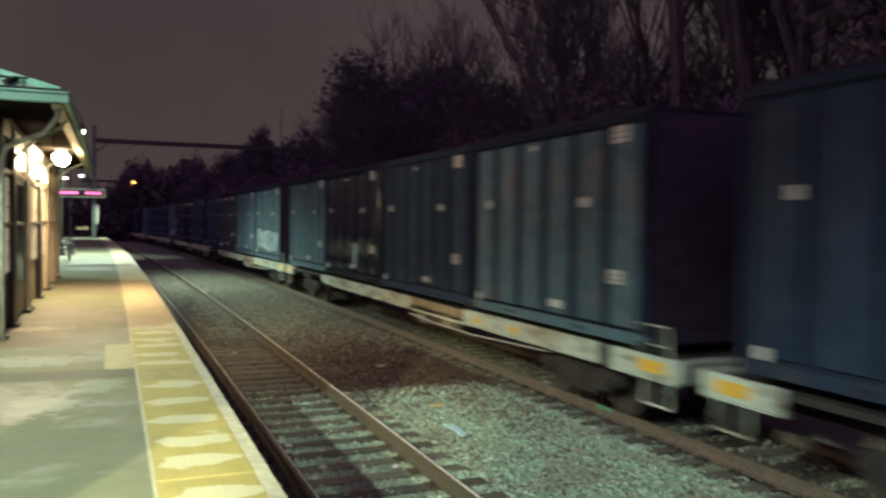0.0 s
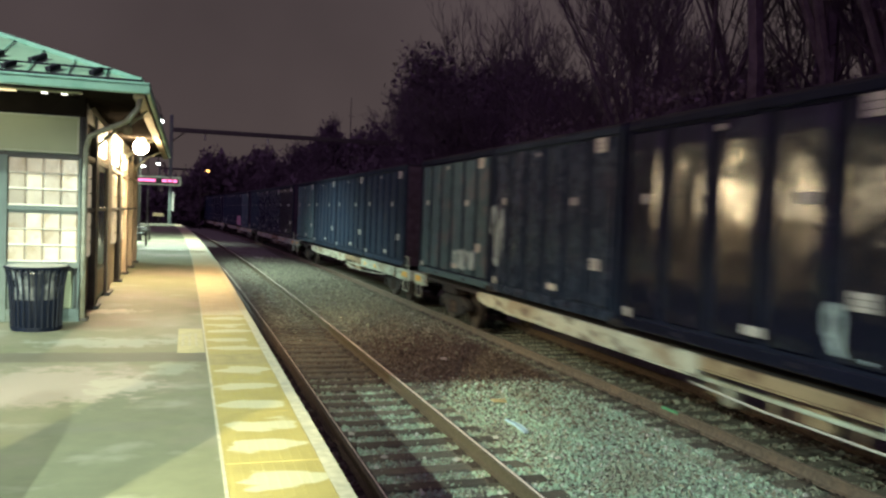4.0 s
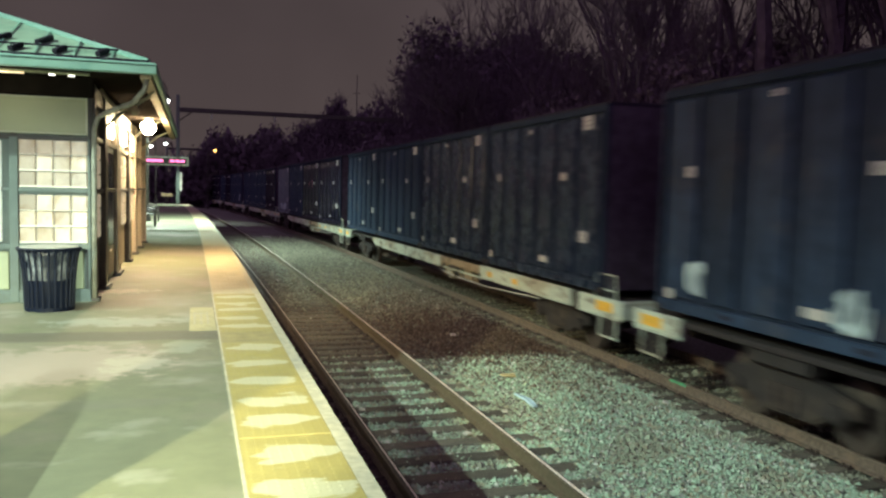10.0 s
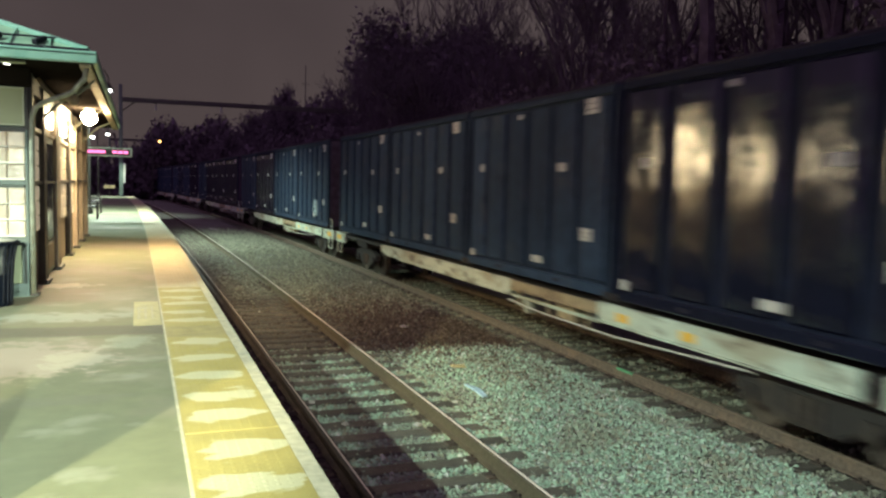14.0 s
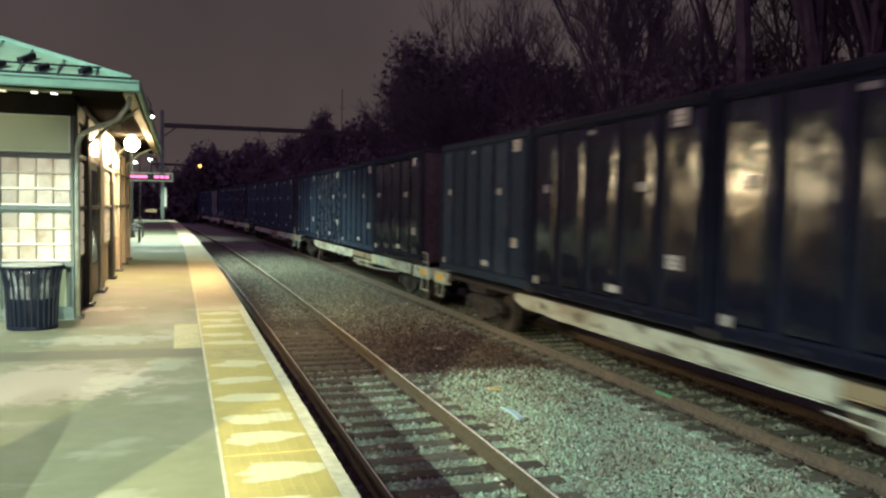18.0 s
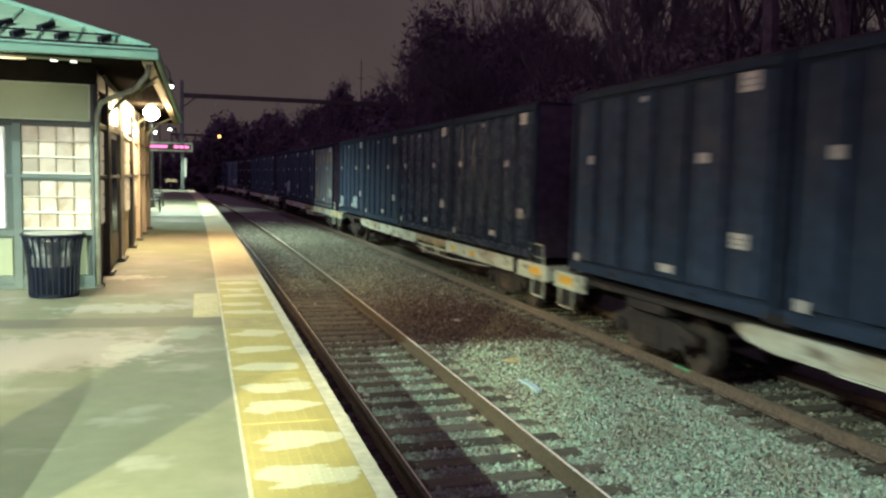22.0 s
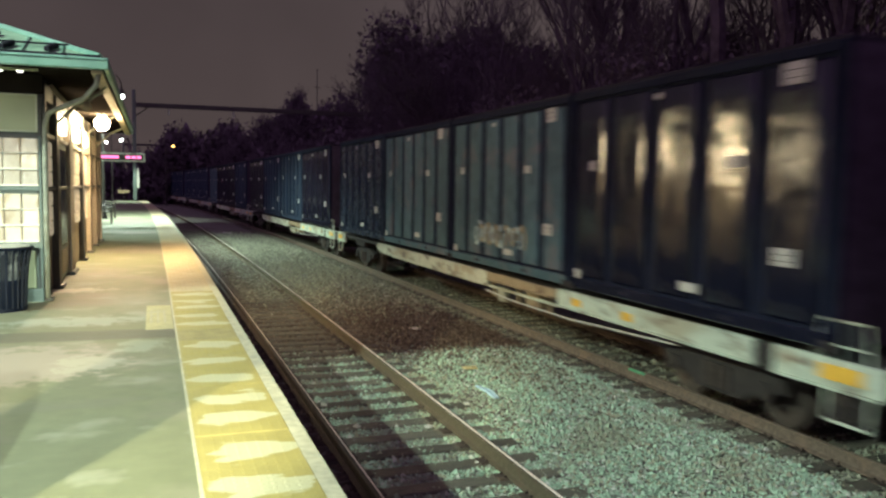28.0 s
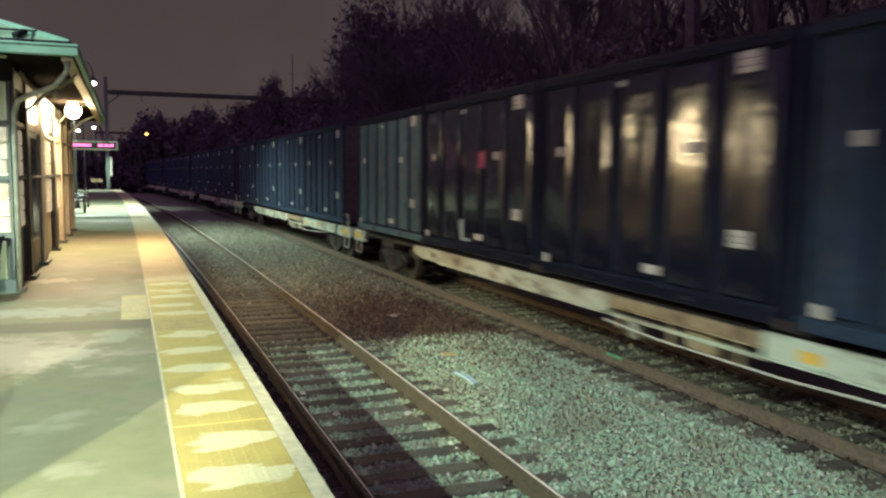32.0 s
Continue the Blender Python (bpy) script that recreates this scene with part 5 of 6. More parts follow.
def make_car(pale):
    """A low flat car on two bogies; its origin is on the rail top at its middle, y along the car, the near side at -x."""
    c = thing("flat_car", "low container flat car with pale painted side sills and orange reflectors" if pale else "low container flat car with rust-stained pale side sills", "rail car", "freight cars of the train")
    part("deck", box(B(), -1.25, 1.25, -HALF + 0.1, HALF - 0.1, 0.98, 1.06, 0.01), truck_mat, c)
    part("centre_sill", box(B(), -0.35, 0.35, -HALF, HALF, 0.62, 0.98, 0.02), truck_mat, c)
    # stretches of the side sill, by metres from the car's front coupling
    stretches = ((0.30, 1.75, 0.80, 1.10, sill_white, 0), (2.05, 6.9, 0.82, 1.10, sill_white, 3), (6.9, 10.0, 0.92, 1.07, sill_tan, 2), (10.0, 17.0, 0.80, 1.08, sill_cream, 4 if pale else 6), (23.0, 24.2, 0.82, 1.10, sill_white, 0))
    for s in (-1, 1):
        xa, xb = sorted((s * 1.22, s * 1.30))
        for u0, u1, low, high, m, ribs in stretches:
            y0, y1 = u0 - 12.25, u1 - 12.25
            part("side_sill", box(B(), xa, xb, y0 + 0.01, y1 - 0.01, low, high, 0.012), m, c, "pale painted side sill" if m is sill_white else "")
            part("sill_flange", box(B(), xa - 0.02, xb + 0.02, y0 + 0.01, y1 - 0.01, low - 0.025, low + 0.002, 0.004), m, c)
            for i in range(ribs if s < 0 else 0):
                y = y0 + (y1 - y0) * (i + 0.5) / ribs
                part("sill_rib", box(B(), xa - 0.012, xb, y - 0.03, y + 0.03, low + 0.02, high - 0.02), m, c)
        taper = B()
        va = [taper.verts.new((xa, y - 12.25, z)) for y, z in ((17.0, 0.80), (17.0, 1.08), (18.5, 1.08), (18.66, 1.03), (18.66, 0.95), (18.45, 0.86), (18.0, 0.80))]
        vb = [taper.verts.new((xb, v.co.y, v.co.z)) for v in va]
        taper.faces.new(va[::-1])
        taper.faces.new(vb)
        for k in range(len(va)):
            taper.faces.new((va[k], va[(k + 1) % len(va)], vb[(k + 1) % len(va)], vb[k]))
        bmesh.ops.recalc_face_normals(taper, faces=taper.faces)
        part("sill_taper", taper, sill_cream, c)
        for u, half in ((0.78, 0.27), (23.72, 0.27), (4.7, 0.14), (6.2, 0.14)):
            part("reflector", box(B(), s * 1.306 - 0.012, s * 1.306 + 0.012, u - 12.25 - half, u - 12.25 + half, 0.88, 1.04 if half > 0.2 else 1.0, 0.003), orange, c, "orange reflective patch")
        for u in (0.70, 23.75):
            y = u - 12.25
            part("step_plate", box(B(), min(s * 1.20, s * 1.24), max(s * 1.20, s * 1.24), y - 0.26, y - 0.05, 0.46, 0.80, 0.008), truck_mat, c)
            part("step_plate", box(B(), min(s * 1.20, s * 1.24), max(s * 1.20, s * 1.24), y + 0.05, y + 0.26, 0.46, 0.80, 0.008), truck_mat, c)
            part("stirrup_step", tube(B(), [(s * 1.26, y - 0.28, 0.8), (s * 1.28, y - 0.28, 0.45), (s * 1.28, y + 0.28, 0.45), (s * 1.26, y + 0.28, 0.8)], 0.022, 6), sill_white, c)
        guard = part("grab_iron", tube(B(), [(s * 1.27, -11.80, 1.08), (s * 1.27, -11.76, 1.50), (s * 1.27, -11.16, 1.50), (s * 1.27, -11.10, 1.08)], 0.02, 6), sill_white, c, "pale bent end rail")
        part("grab_bar", tube(B(), [(s * 1.27, -11.79, 1.24), (s * 1.27, -11.12, 1.24)], 0.014, 6), sill_white, guard)
        for y in (-11.62, -11.45, -11.28):
            part("grab_bar", tube(B(), [(s * 1.27, y, 1.08), (s * 1.27, y, 1.50)], 0.012, 5), frame_green, guard)
        part("train_pipe", tube(B(), [(s * 1.2, -8.6, 0.72), (s * 1.2, -5.6, 0.60), (s * 1.2, -3.4, 0.60), (s * 1.2, -2.0, 0.66)], 0.016, 6), label_white, c, "thin pale rod under the sill")
        part("lower_rail", box(B(), min(s * 1.14, s * 1.22), max(s * 1.14, s * 1.22), -5.3, -2.1, 0.74, 0.79, 0.008), sill_white, c)
        for y in (-4.9, -3.6, -2.4):
            part("hanger", box(B(), min(s * 1.15, s * 1.21), max(s * 1.15, s * 1.21), y - 0.04, y + 0.04, 0.58, 0.95, 0.008), sill_tan, c)
        part("brake_box", box(B(), min(s * 0.95, s * 1.2), max(s * 0.95, s * 1.2), -4.5, -3.9, 0.60, 0.90, 0.03), sill_tan, c)
        part("valve", lathe(B(), [(0.10, 0.5), (0.12, 0.56), (0.12, 0.72), (0.08, 0.78)], 10, (s * 1.1, -2.7)), sill_white, c)
    part("bolster", box(B(), -1.2, 1.2, 8.3, 9.4, 0.80, 0.98, 0.02), truck_mat, c)
    part("bolster", box(B(), -1.27, 1.27, -10.45, -10.24, 0.76, 1.04, 0.02), truck_mat, c)
    for e in (-1, 1):
        part("coupler", box(box(B(), -0.11, 0.11, min(e * HALF, e * 12.24), max(e * HALF, e * 12.24), 0.72, 0.95, 0.03), -0.17, 0.17, min(e * 12.05, e * 12.24), max(e * 12.05, e * 12.24), 0.68, 0.99, 0.03), truck_mat, c)
        part("end_sill", box(B(), -1.28, 1.28, e * HALF - 0.06, e * HALF + 0.06, 0.80, 1.10, 0.015), sill_white, c)
        part("air_hose", tube(B(), [(0.3, e * HALF, 0.8), (0.32, e * (HALF + 0.12), 0.62), (0.25, e * (HALF + 0.25), 0.5)], 0.025, 6), rib_dark, c)
        yc = 8.85 if e > 0 else -9.3
        bogie = part("bogie", box(B(), -0.9, 0.9, yc - 0.2, yc + 0.2, 0.42, 0.74, 0.04), truck_mat, c)
        for s in (-1, 1):
            fr = B()
            x = s * 0.98
            prof = [(-1.15, 0.46), (-1.15, 0.62), (-0.85, 0.68), (-0.35, 0.80), (0.35, 0.80), (0.85, 0.68), (1.15, 0.62), (1.15, 0.46), (0.8, 0.42), (0.45, 0.24), (-0.45, 0.24), (-0.8, 0.42)]
            va = [fr.verts.new((x - 0.07, yc + py, pz)) for py, pz in prof]
            vb = [fr.verts.new((x + 0.07, yc + py, pz)) for py, pz in prof]
            fr.faces.new(va[::-1])
            fr.faces.new(vb)
            for k in range(len(prof)):
                fr.faces.new((va[k], va[(k + 1) % 12], vb[(k + 1) % 12], vb[k]))
            bmesh.ops.recalc_face_normals(fr, faces=fr.faces)
            part("side_frame", fr, truck_mat, bogie, "cast iron bogie side frame")
            spring = B()
            for dy in (-0.17, 0, 0.17):
                tube(spring, [(s * 1.06, yc + dy, 0.30), (s * 1.06, yc + dy, 0.60)], 0.06, 8)
            part("spring", spring, rail_side, bogie)
            for dy in (-0.89, 0.89):
                w = B()
                tube(w, [(s * 0.66, yc + dy, 0.42), (s * 0.78, yc + dy, 0.42)], 0.42, 24)
                tube(w, [(s * 0.64, yc + dy, 0.42), (s * 0.67, yc + dy, 0.42)], 0.445, 24)
                part("wheel", w, rail_side, bogie, "steel wheel")
                part("bearing_cap", tube(B(), [(s * 1.0, yc + dy, 0.45), (s * 1.11, yc + dy, 0.45)], 0.11, 10), truck_mat, bogie)
        for dy in (-0.89, 0.89):
            part("axle", tube(B(), [(-0.75, yc + dy, 0.42), (0.75, yc + dy, 0.42)], 0.08, 8), truck_mat, bogie)
    return c


def dished_panel(paint, x, half, z0, z1, v, hollow):
    """A sheet between two ribs: hollowed by its welds on glossy boxes, slightly bellied on worn ones."""
    bm = B()
    box(bm, x, x + 0.097, -half, half, z0, z1, 0.02)
    n, m = 12, 20
    rows_ = []
    for j in range(m + 1):
        row = []
        for i in range(n + 1):
            u, w = 2 * i / n - 1, j / m
            z = z0 + 0.03 + (z1 - z0 - 0.06) * w
            rim = i in (0, n) or j in (0, m)
            if hollow:
                out = (0.036 + 0.011 * u - 0.007 * (1 - u * u) - 0.005 * math.cos(2 * math.pi * (z - 2.15 - 0.12 * (v - 1)) / (1.7 + 0.15 * v))
                       + 0.0028 * math.sin(2.6 * u + 2.3 * v + 3.7 * z) + 0.0016 * math.sin(5.5 * u - 3.1 * v - 6.5 * z) + 0.0012 * math.sin(4.1 * u + 1.9 * v + 9.0 * z))
            else:
                out = 0.004 + 0.010 * (1 - u * u) * (1 - abs(2 * w - 1) ** 3)
            row.append(bm.verts.new((x - (0.0005 if rim else out), (half - 0.025) * u, z)))
        rows_.append(row)
    for a, b in zip(rows_, rows_[1:]):
        for i in range(n):
            bm.faces.new((a[i], b[i], b[i + 1], a[i + 1])).smooth = True
    return mesh_of("side_panel", bm, paint)


def make_container(paint, rib, label, panels=6):
    """A tall waste container: proud side panels between ribs darkened as gap shade, frame rails, corner castings and
    small labels.
    """
    c = thing("container", label, "container", "waste containers on the train")
    h0, h1, w, l = 0.0, BOX_TOP - BOX_LOW, 1.2975, BOX_L / 2
    # the body's dark colour stands in for shadow between the panels
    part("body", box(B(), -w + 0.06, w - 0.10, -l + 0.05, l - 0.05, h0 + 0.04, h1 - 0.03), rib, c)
    step = (2 * l - 0.20) / panels
    pan = {}
    for s in (-1, 1):
        bm = B()
        xa, xb = sorted((s * (w - 0.105), s * (w - 0.008)))
        half = step / 2 - 0.125
        box(bm, xa, xb, -half, half, h0 + 0.24, h1 - 0.16, 0.028)
        pan[s] = [mesh_of("side_panel", bm, paint)]
        if s < 0:
            pan[s] = [dished_panel(paint, xa, half, h0 + 0.24, h1 - 0.16, v, paint is navy_gloss) for v in range(5)]
        for i in range(panels if s < 0 else 1):
            if s > 0:
                part("far_side", box(B(), w - 0.08, w - 0.02, -l + 0.12, l - 0.12, h0 + 0.24, h1 - 0.16, 0.02), paint, c)
                break
            ob = part("side_panel", pan[s][(2 * i) % len(pan[s])], None, c)
            ob.location = (0, -l + 0.10 + step * (i + 0.5), 0)
        part("lower_rail", box(B(), min(s * (w - 0.06), s * w), max(s * (w - 0.06), s * w), -l, l, h0 + 0.03, h0 + 0.19, 0.012), paint, c)
        # the top rail takes the dark tone too, imitating light that fades upward
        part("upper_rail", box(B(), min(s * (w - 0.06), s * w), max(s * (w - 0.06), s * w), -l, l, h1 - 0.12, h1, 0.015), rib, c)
        for e in (-1, 1):
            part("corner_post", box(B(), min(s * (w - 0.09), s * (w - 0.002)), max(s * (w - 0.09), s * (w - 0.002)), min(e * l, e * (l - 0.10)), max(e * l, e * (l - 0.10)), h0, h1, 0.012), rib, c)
            part("corner_casting", box(B(), min(s * (w - 0.14), s * (w + 0.003)), max(s * (w - 0.14), s * (w + 0.003)), min(e * (l + 0.004), e * (l - 0.16)), max(e * (l + 0.004), e * (l - 0.16)), h0 - 0.01, h0 + 0.12, 0.01), truck_mat, c)
    for e in (-1, 1):
        part("end_wall", box(B(), -w + 0.09, w - 0.09, min(e * l, e * (l - 0.045)), max(e * l, e * (l - 0.045)), h0 + 0.05, h1 - 0.02, 0.01), frame_black, c, "black end wall")
    for y in (-1.15, 1.15):
        part("fork_slot", box(B(), -w - 0.003, -w + 0.02, y - 0.11, y + 0.11, h0 + 0.075, h0 + 0.15, 0.012), rib_dark, c)
    part("lid", box(B(), -w + 0.03, w - 0.03, -l + 0.03, l - 0.03, h1 - 0.028, h1 + 0.05, 0.02), rib_dark, c, "dark top cover")
    face = -w - (0.034 if paint is navy_gloss else 0.006)
    for y, z, dy, dz in ((-2.16, 2.93, 0.17, 0.12), (-1.25, 2.0, 0.12, 0.07), (2.05, 2.02, 0.08, 0.075), (-0.45, 0.40, 0.18, 0.06), (2.45, 0.28, 0.08, 0.07), (-2.1, 0.93, 0.16, 0.10), (0.35, 2.93, 0.07, 0.04)):
        lab = part("label_plate", box(B(), face - 0.008, face + 0.012, y - dy, y + dy, z - dz, z + dz, 0.003), label_white, c, "small white label")
        if dz > 0.07 and dy > 0.14:
            bars = B()
            for k in range(2):
                box(bars, face - 0.012, face - 0.006, y - dy * 0.8, y + dy * 0.8, z - dz * 0.45 + k * dz * 0.7, z - dz * 0.45 + k * dz * 0.7 + dz * 0.07)
            part("lettering", bars, rib_dark, lab)
    return c


def spray_tag(parent_at, y, z, wide, high, colours, seed, label, fill=None):
    """Spray-painted marks on a container's near side: a soft-edged fill and looping strokes, each a thin skin of paint."""
    rnd = random.Random(seed)
    x = -1.2975 - 0.003
    if fill:
        bm = B()
        n = 40
        ring = []
        for k in range(n):
            a = 2 * math.pi * k / n
            f = 1 + 0.10 * math.sin(5 * a + seed) + 0.07 * math.sin(9 * a)
            c, d = math.cos(a), math.sin(a)
            ring.append((y + 0.5 * wide * f * math.copysign(abs(c) ** 0.7, c), z + 0.46 * high * f * math.copysign(abs(d) ** 0.7, d)))
        front = [bm.verts.new((x, *p)) for p in ring]
        back = [bm.verts.new((x + 0.09, *p)) for p in ring]
        bm.faces.new(front)
        for k in range(n):
            bm.faces.new((front[k], front[(k + 1) % n], back[(k + 1) % n], back[k]))
        bmesh.ops.recalc_face_normals(bm, faces=bm.faces)
        part("sprayed_fill", bm, fill, parent_at, label)
    count = max(3, int(2.2 * wide / high) + 2)
    for i in range(count):
        bm = B()
        cy = y + wide * ((i + 0.5) / count - 0.5)
        a0, turn = rnd.uniform(0, 6.28), rnd.uniform(3.5, 6.0) * rnd.choice((-1, 1))
        ry, rz = wide / count * rnd.uniform(0.45, 0.75), high * rnd.uniform(0.30, 0.48)
        half = 0.022 + 0.02 * rnd.random() + (0.02 if fill else 0.012)
        pts = []
        for k in range(13):
            u = k / 12
            pts.append(Vector((0, cy + ry * math.cos(a0 + turn * u) + 0.1 * wide / count * math.sin(7 * u), z + rz * math.sin(a0 + turn * u * 1.15))))
        left, right = [], []
        for k, p in enumerate(pts):
            way = (pts[min(k + 1, 12)] - pts[max(k - 1, 0)]).normalized()
            side = Vector((0, -way.z, way.y)) * half * (1 - 0.4 * abs(k / 6 - 1))
            left.append(bm.verts.new((x - 0.003, p.y + side.y, p.z + side.z)))
            right.append(bm.verts.new((x - 0.003, p.y - side.y, p.z - side.z)))
        for k in range(12):
            bm.faces.new((left[k], left[k + 1], right[k + 1], right[k]))
        geo = bmesh.ops.extrude_face_region(bm, geom=list(bm.faces))
        for v in geo["geom"]:
            if isinstance(v, bmesh.types.BMVert):
                v.co.x += 0.09
        bmesh.ops.recalc_face_normals(bm, faces=bm.faces)
        part("sprayed_stroke", bm, colours[i % len(colours)], parent_at, label if i == 0 else "")


SATIN = {(6, 1), (4, 1), (4, 2), (6, 0), (13, 0), (13, 1), (11, 2), (16, 3), (2, 2)}
GLOSSY = {(0, 2), (1, 2), (2, 1), (4, 0), (7, 0), (7, 1), (8, 0), (9, 2), (10, 0), (10, 1), (10, 2), (11, 0), (15, 3), (16, 0), (17, 0), (17, 3), (18, 1), (18, 2)}
PALE = {(0, 0), (0, 3), (1, 0), (1, 1), (3, 3), (16, 2), (16, 1), (5, 0), (2, 3), (18, 3)}
FADED = {(14, 0), (7, 3)}
CARS = range(-1, 23)


def along_line(s, t):
    """Where a point of the train that lies s metres up the line from the first coupling is at t seconds: its y."""
    return s - (-8.05 + 14.521 * t - 0.01529 * t * t)


def train():
    pink = material("pink_spray", (0.62, 0.22, 0.34), 0.6, noise_scale=6, vary=0.2, bump=0.02)
    rose = material("red_spray", (0.45, 0.10, 0.16), 0.6, noise_scale=6, vary=0.2, bump=0.02)
    pale_pink = material("pale_pink_spray", (0.66, 0.40, 0.50), 0.6, noise_scale=6, vary=0.2, bump=0.02)
    chalk = material("white_spray", (0.43, 0.55, 0.52), 0.6, noise_scale=6, vary=0.25, bump=0.02)
    ochre = material("ochre_spray", (0.27, 0.215, 0.11), 0.6, noise_scale=6, vary=0.25, bump=0.02)
    cars = [make_car(True), make_car(False)]
    boxes = {"gloss": make_container(navy_gloss, rib_navy, "tall glossy navy waste container on a flat car", 5),
             "satin": make_container(navy_satin, rib_soft, "tall satin navy waste container on a flat car", 6),
             "navy": make_container(navy, rib_soft, "tall worn navy waste container on a flat car", 6),
             "faded": make_container(faded, rib_navy, "tall faded grey waste container on a flat car", 6),
             "slate": make_container(slate, rib_navy, "tall faded slate-blue waste container on a flat car", 6)}
    tags = {(5, 1): [(8.2, 0.55, 3.3, 1.0, (rose, chalk, pale_pink, chalk), "pink and red sprayed lettering", pink)], (2, 2): [(17.5, 1.3, 0.7, 1.5, (chalk,), "white sprayed tag")], (2, 3): [(19.8, 0.6, 1.6, 0.5, (chalk,), "white sprayed tag")],
            (0, 2): [(14.7, 0.7, 0.6, 0.8, (chalk,), "white sprayed tag")], (9, 0): [(3.1, 0.7, 0.5, 0.7, (chalk,), "white sprayed tag")], (14, 2): [(17.4, 0.8, 0.8, 0.9, (chalk,), "white sprayed tag")],
            (13, 3): [(22.8, 0.5, 0.5, 0.5, (chalk,), "white sprayed tag"), (19.75, 0.55, 0.8, 0.5, (chalk,), "white sprayed tag")], (5, 3): [(19.9, 0.5, 0.45, 0.55, (chalk,), "white sprayed tag"), (22.65, 0.55, 0.4, 0.5, (chalk,), "white sprayed tag")], (1, 2): [(17.3, 0.5, 0.9, 0.7, (chalk,), "white sprayed tag")], (2, 1): [(7.4, 0.6, 0.8, 0.6, (chalk,), "white sprayed tag")], (15, 3): [(21.6, 0.9, 1.6, 0.8, (chalk,), "white sprayed tag")], (17, 3): [(22.0, 0.65, 0.5, 0.7, (chalk,), "white sprayed tag"), (21.0, 0.75, 0.7, 0.8, (chalk,), "white sprayed tag")], (14, 0): [(5.45, 0.85, 0.4, 0.9, (ochre,), "ochre sprayed patch"), (1.5, 0.75, 0.7, 0.4, (chalk, ochre), "ochre and white sprayed marks")] + [(y, 2.5, 0.35, 0.45, (ochre,), "ochre sprayed patch") for y in (1.4, 2.4, 3.4, 4.5, 5.6)],
            (7, 3): [(19.9, 0.5, 1.0, 0.5, (chalk,), "white sprayed marks"), (21.4, 0.5, 0.7, 0.5, (chalk,), "white sprayed marks")], (7, 1): [(9.2, 1.95, 1.5, 0.4, (rose,), "red sprayed marks")], (18, 2): [(14.6, 1.95, 1.8, 0.35, (rose,), "red sprayed marks"), (15.4, 0.5, 0.5, 0.5, (chalk,), "white sprayed tag")], (1, 0): [(3.7, 0.85, 4.2, 1.0, (chalk,), "white sprayed tag")], (1, 1): [(11.0, 0.6, 0.6, 0.8, (ochre,), "ochre sprayed tag")], (16, 1): [(9.4, 0.7, 2.4, 0.5, (ochre, chalk), "ochre sprayed tag")]}
    moving = []
    rnd = random.Random(2)
    used, placed = set(), {}
    for k in CARS:
        kind = 0 if rnd.random() < 0.6 else 1
        ob = cars[kind] if kind not in used else copy_thing(cars[kind], Matrix())
        used.add(kind)
        moving.append((ob, PITCH * (k + 0.5), 0.0))
        for i in range(4):
            style = "gloss" if (k, i) in GLOSSY else "satin" if (k, i) in SATIN else "faded" if (k, i) in FADED else "slate" if (k, i) in PALE else "navy"
            b = boxes[style] if style not in used else copy_thing(boxes[style], Matrix())
            used.add(style)
            s = PITCH * k + (PITCH - 4 * BOX_STEP) / 2 + BOX_STEP * (i + 0.5)
            moving.append((b, s, BOX_LOW))
            placed[(k, i)] = (b, s)
    for (k, i), marks in tags.items():
        b, s = placed[(k, i)]
        for n, (sy, z, wide, high, colours, label, *fill) in enumerate(marks):
            spray_tag(b, PITCH * k + sy - s, z, wide, high, colours, 31 * (k + 3) + i + n, label, *fill)
    return moving


def motions():
    for ob, s, z in MOVING:
        rows = []
        for n in range(17):
            t = 2.0 * n
            y = along_line(s, t)
            rows.append((t, pose(CENTRE2 + bend(y), y, RAIL2 + z, 0, 0, heading(y))))
        walk(ob, rows)


# ---- assemble ----
ground_sheet()
SLAB = platform()
shelter()
for spot in SHELTER_LAMPS:
    eave_lamp(spot)
litter_bin()
added_canopy_behind()
litter()
far_lamp()
bench(31.8)
bench(36.5)
for spot in TALL_LAMPS:
    tall_lamp(spot)
for spot in POST_LAMPS:
    platform_lamp(spot, "gooseneck platform lamp with cold white globe")
led_sign()
far_sign()
radio_mast()
gantry(71.5, -2.2, 21.0, 9.1, 8.05, "dark steel catenary gantry over the tracks")
gantry(142.0, -5.2, 12.0, 8.0, 7.9, "distant steel catenary gantry over the tracks")
track("station_track", CENTRE1, RAIL, 0.015, "station track of rusty rails on dark wooden sleepers")
track("freight_track", CENTRE2, RAIL2, 0.021, "freight track of brown rails on wooden sleepers")
plant_trees()
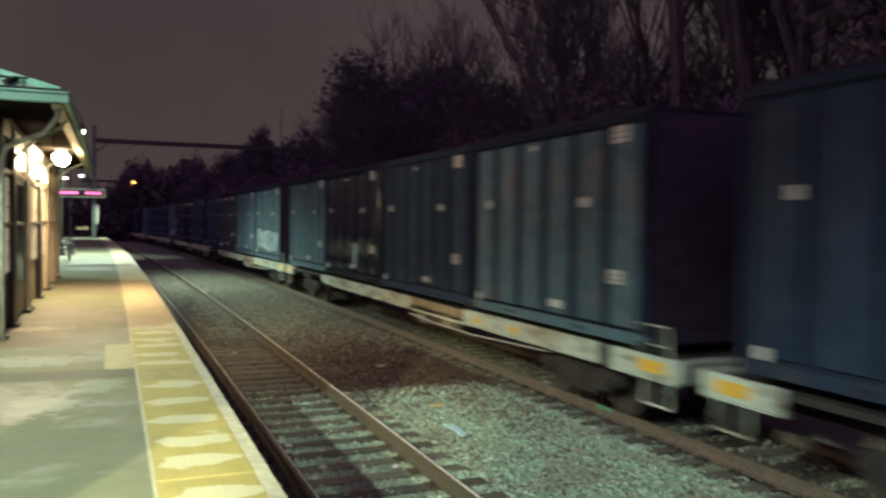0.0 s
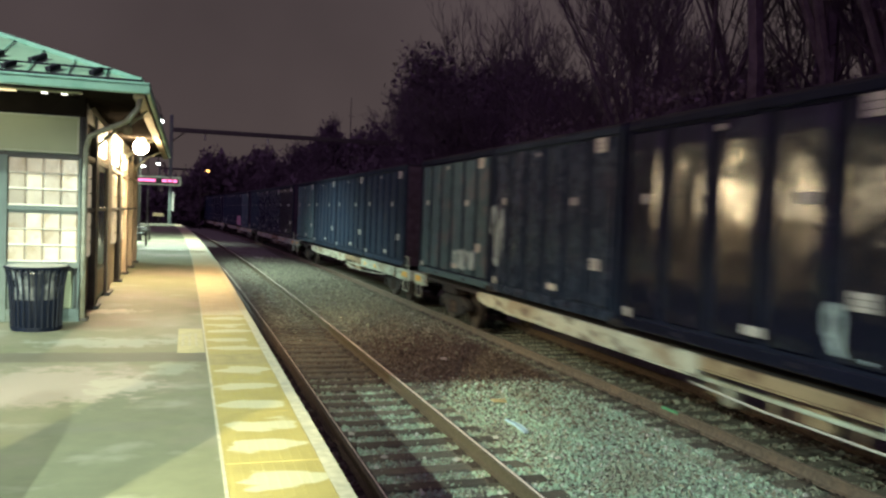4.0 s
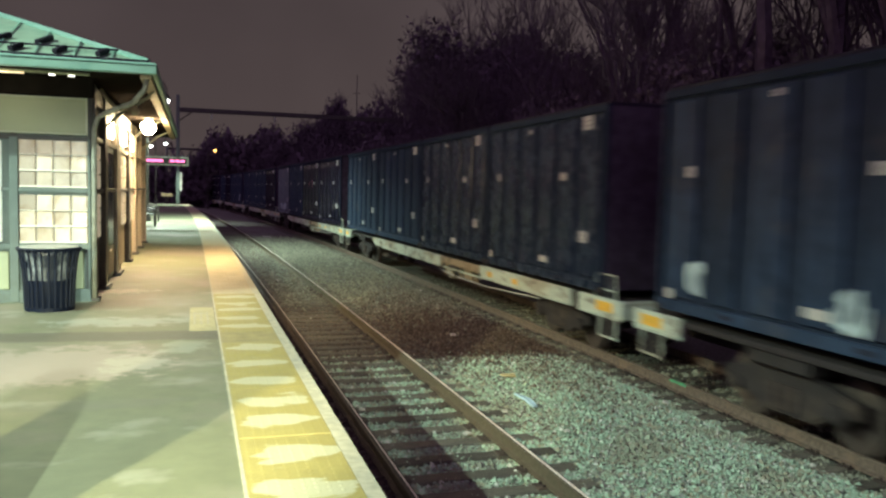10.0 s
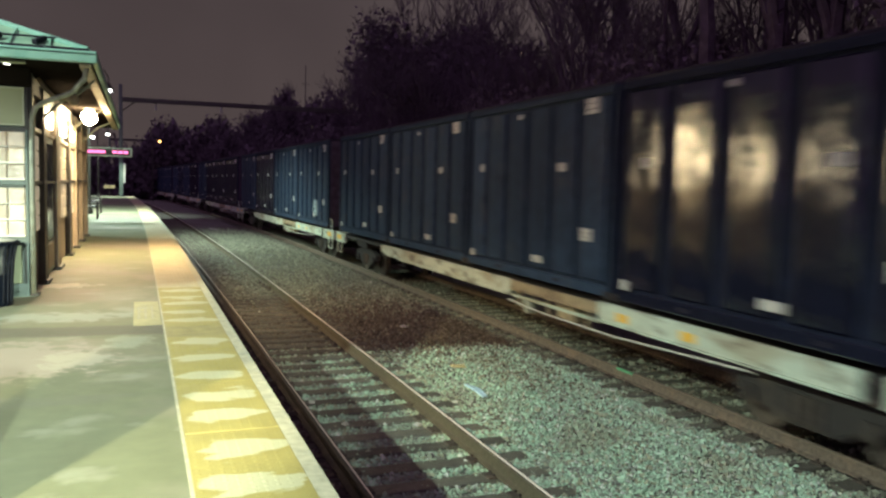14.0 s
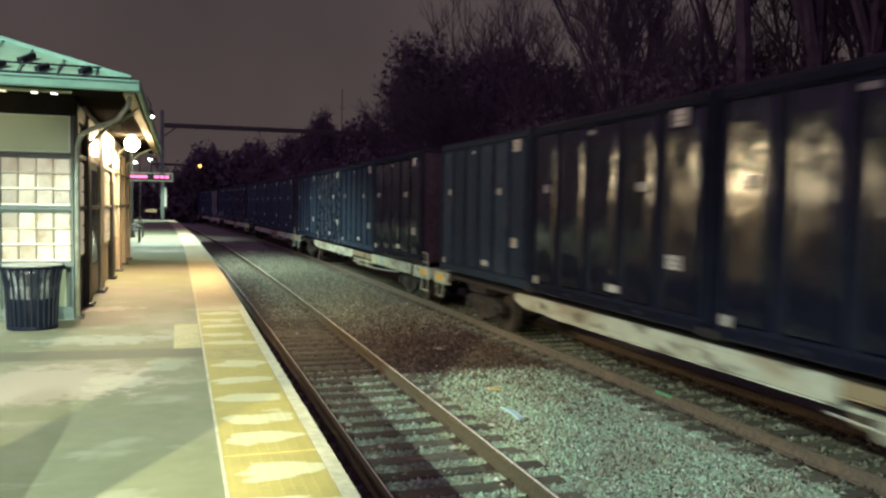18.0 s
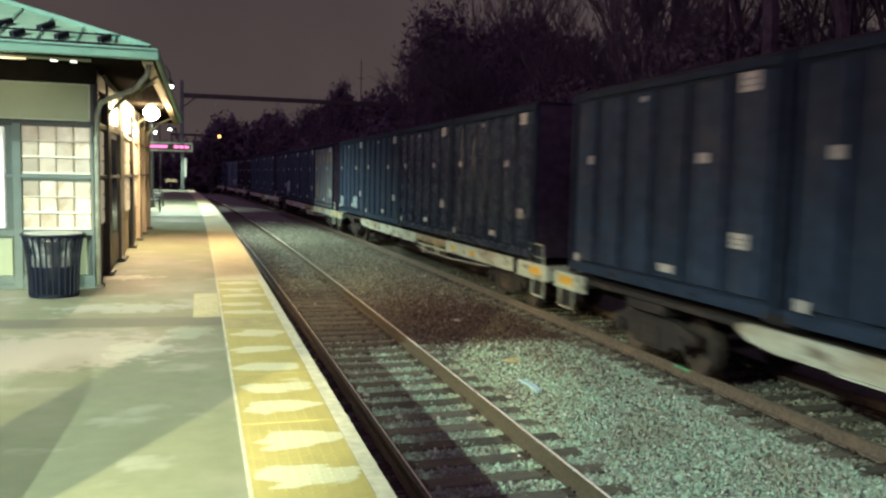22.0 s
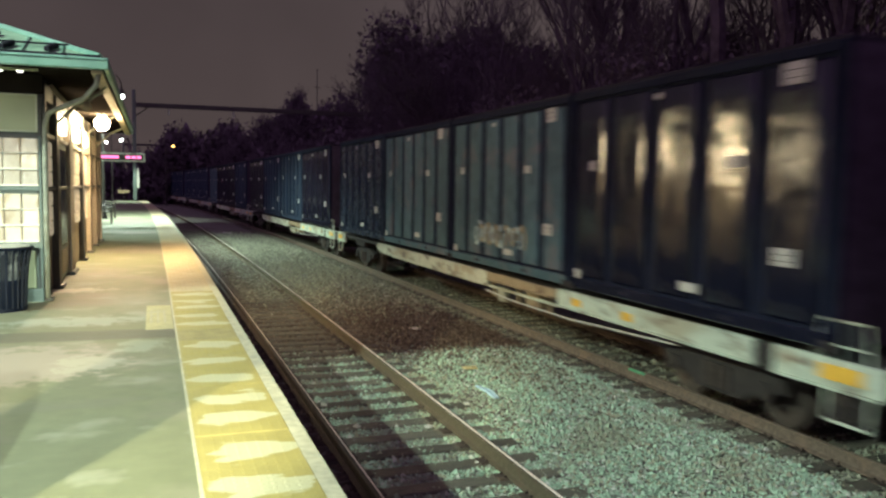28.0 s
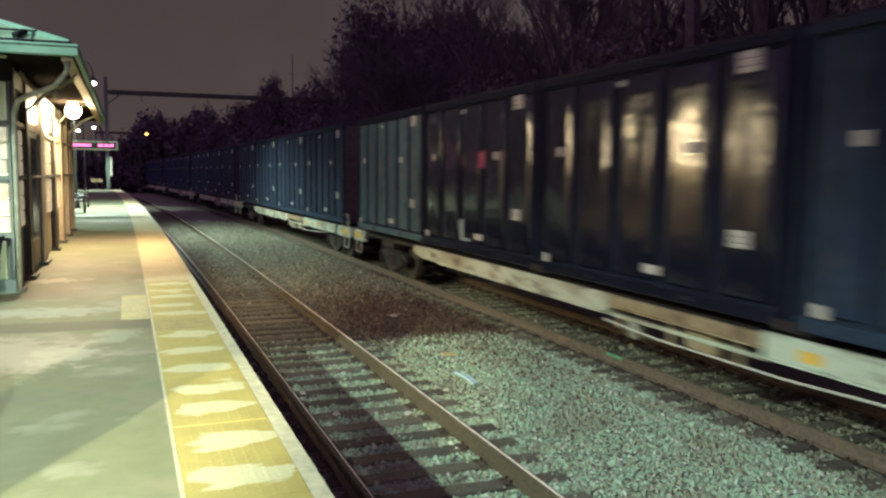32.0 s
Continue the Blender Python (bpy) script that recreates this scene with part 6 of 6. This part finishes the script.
thicket("thicket", 11.8, 15.5, 2, 42, 6.8, 150000, 4, (0.028, 0.075))
thicket("thicket", 11.5, 15.5, 42, 100, 6.8, 60000, 5)
thicket("thicket", 17.0, 24.0, 36, 50, 5.5, 24000, 15)
thicket("thicket", 19.0, 27.0, 46, 88, 10.0, 60000, 16)
far_wood("far_wood", 118, -22, 34, 36000, 21)
scatter_stones("ballast_heap", 41000, (2.55, 5.86, 4.5, 13.6), stone_mat, 0.019, 1, "loose pale grey ballast stones", CENTRE2)
scatter_stones("ballast_rusty_patch", 1500, (4.2, 5.3, 10.2, 12.2), stone_brown, 0.022, 18, "rust-brown stones on the ballast heap")
# the shelter's shadow across the tracks is laid in as browner stones
scatter_stones("ballast_rusty", 16000, (2.55, 6.1, 13.0, 22.0), stone_brown, 0.024, 8, "ballast stones browned as the shelter's shadow between the tracks")
scatter_stones("ballast_far", 17000, (2.7, 6.1, 18.0, 50.0), stone_olive, 0.032, 2, "olive grey ballast stones between the tracks")
scatter_stones("ballast_between_rails", 20000, (1.05, 2.9, 4.5, 14.0), stone_mat, 0.019, 3, "grey ballast stones between the rails", CENTRE1)
scatter_stones("ballast_between_rails", 9000, (1.05, 2.9, 13.5, 45.0), stone_brown, 0.027, 7, "ballast stones between the rails, browned as the shelter's shadow", CENTRE1)
scatter_stones("ballast_between_rails", 9000, (1.35, 2.9, 21.0, 48.0), stone_olive, 0.030, 9, "olive grey ballast stones between the rails")
scatter_stones("ballast_beside_platform", 8000, (0.05, 0.97, 4.5, 30.0), stone_brown, 0.024, 4, "dark ballast stones beside the platform", CENTRE1)
scatter_stones("ballast_freight", 4500, (6.36, 7.65, 4.5, 30.0), stone_brown, 0.028, 6, "dark ballast stones between the freight rails", CENTRE2)
scatter_stones("ballast_freight", 7000, (6.36, 7.65, 4.5, 26.0), stone_olive, 0.026, 16, "olive grey ballast stones between the freight rails", CENTRE2)
scatter_stones("ballast_freight", 3000, (5.75, 6.16, 4.5, 22.0), stone_olive, 0.018, 17, "olive stones at the sleeper ends of the freight track", CENTRE2)
tactile_edge(SLAB)
platform_marks(SLAB)
MOVING = train()
motions()
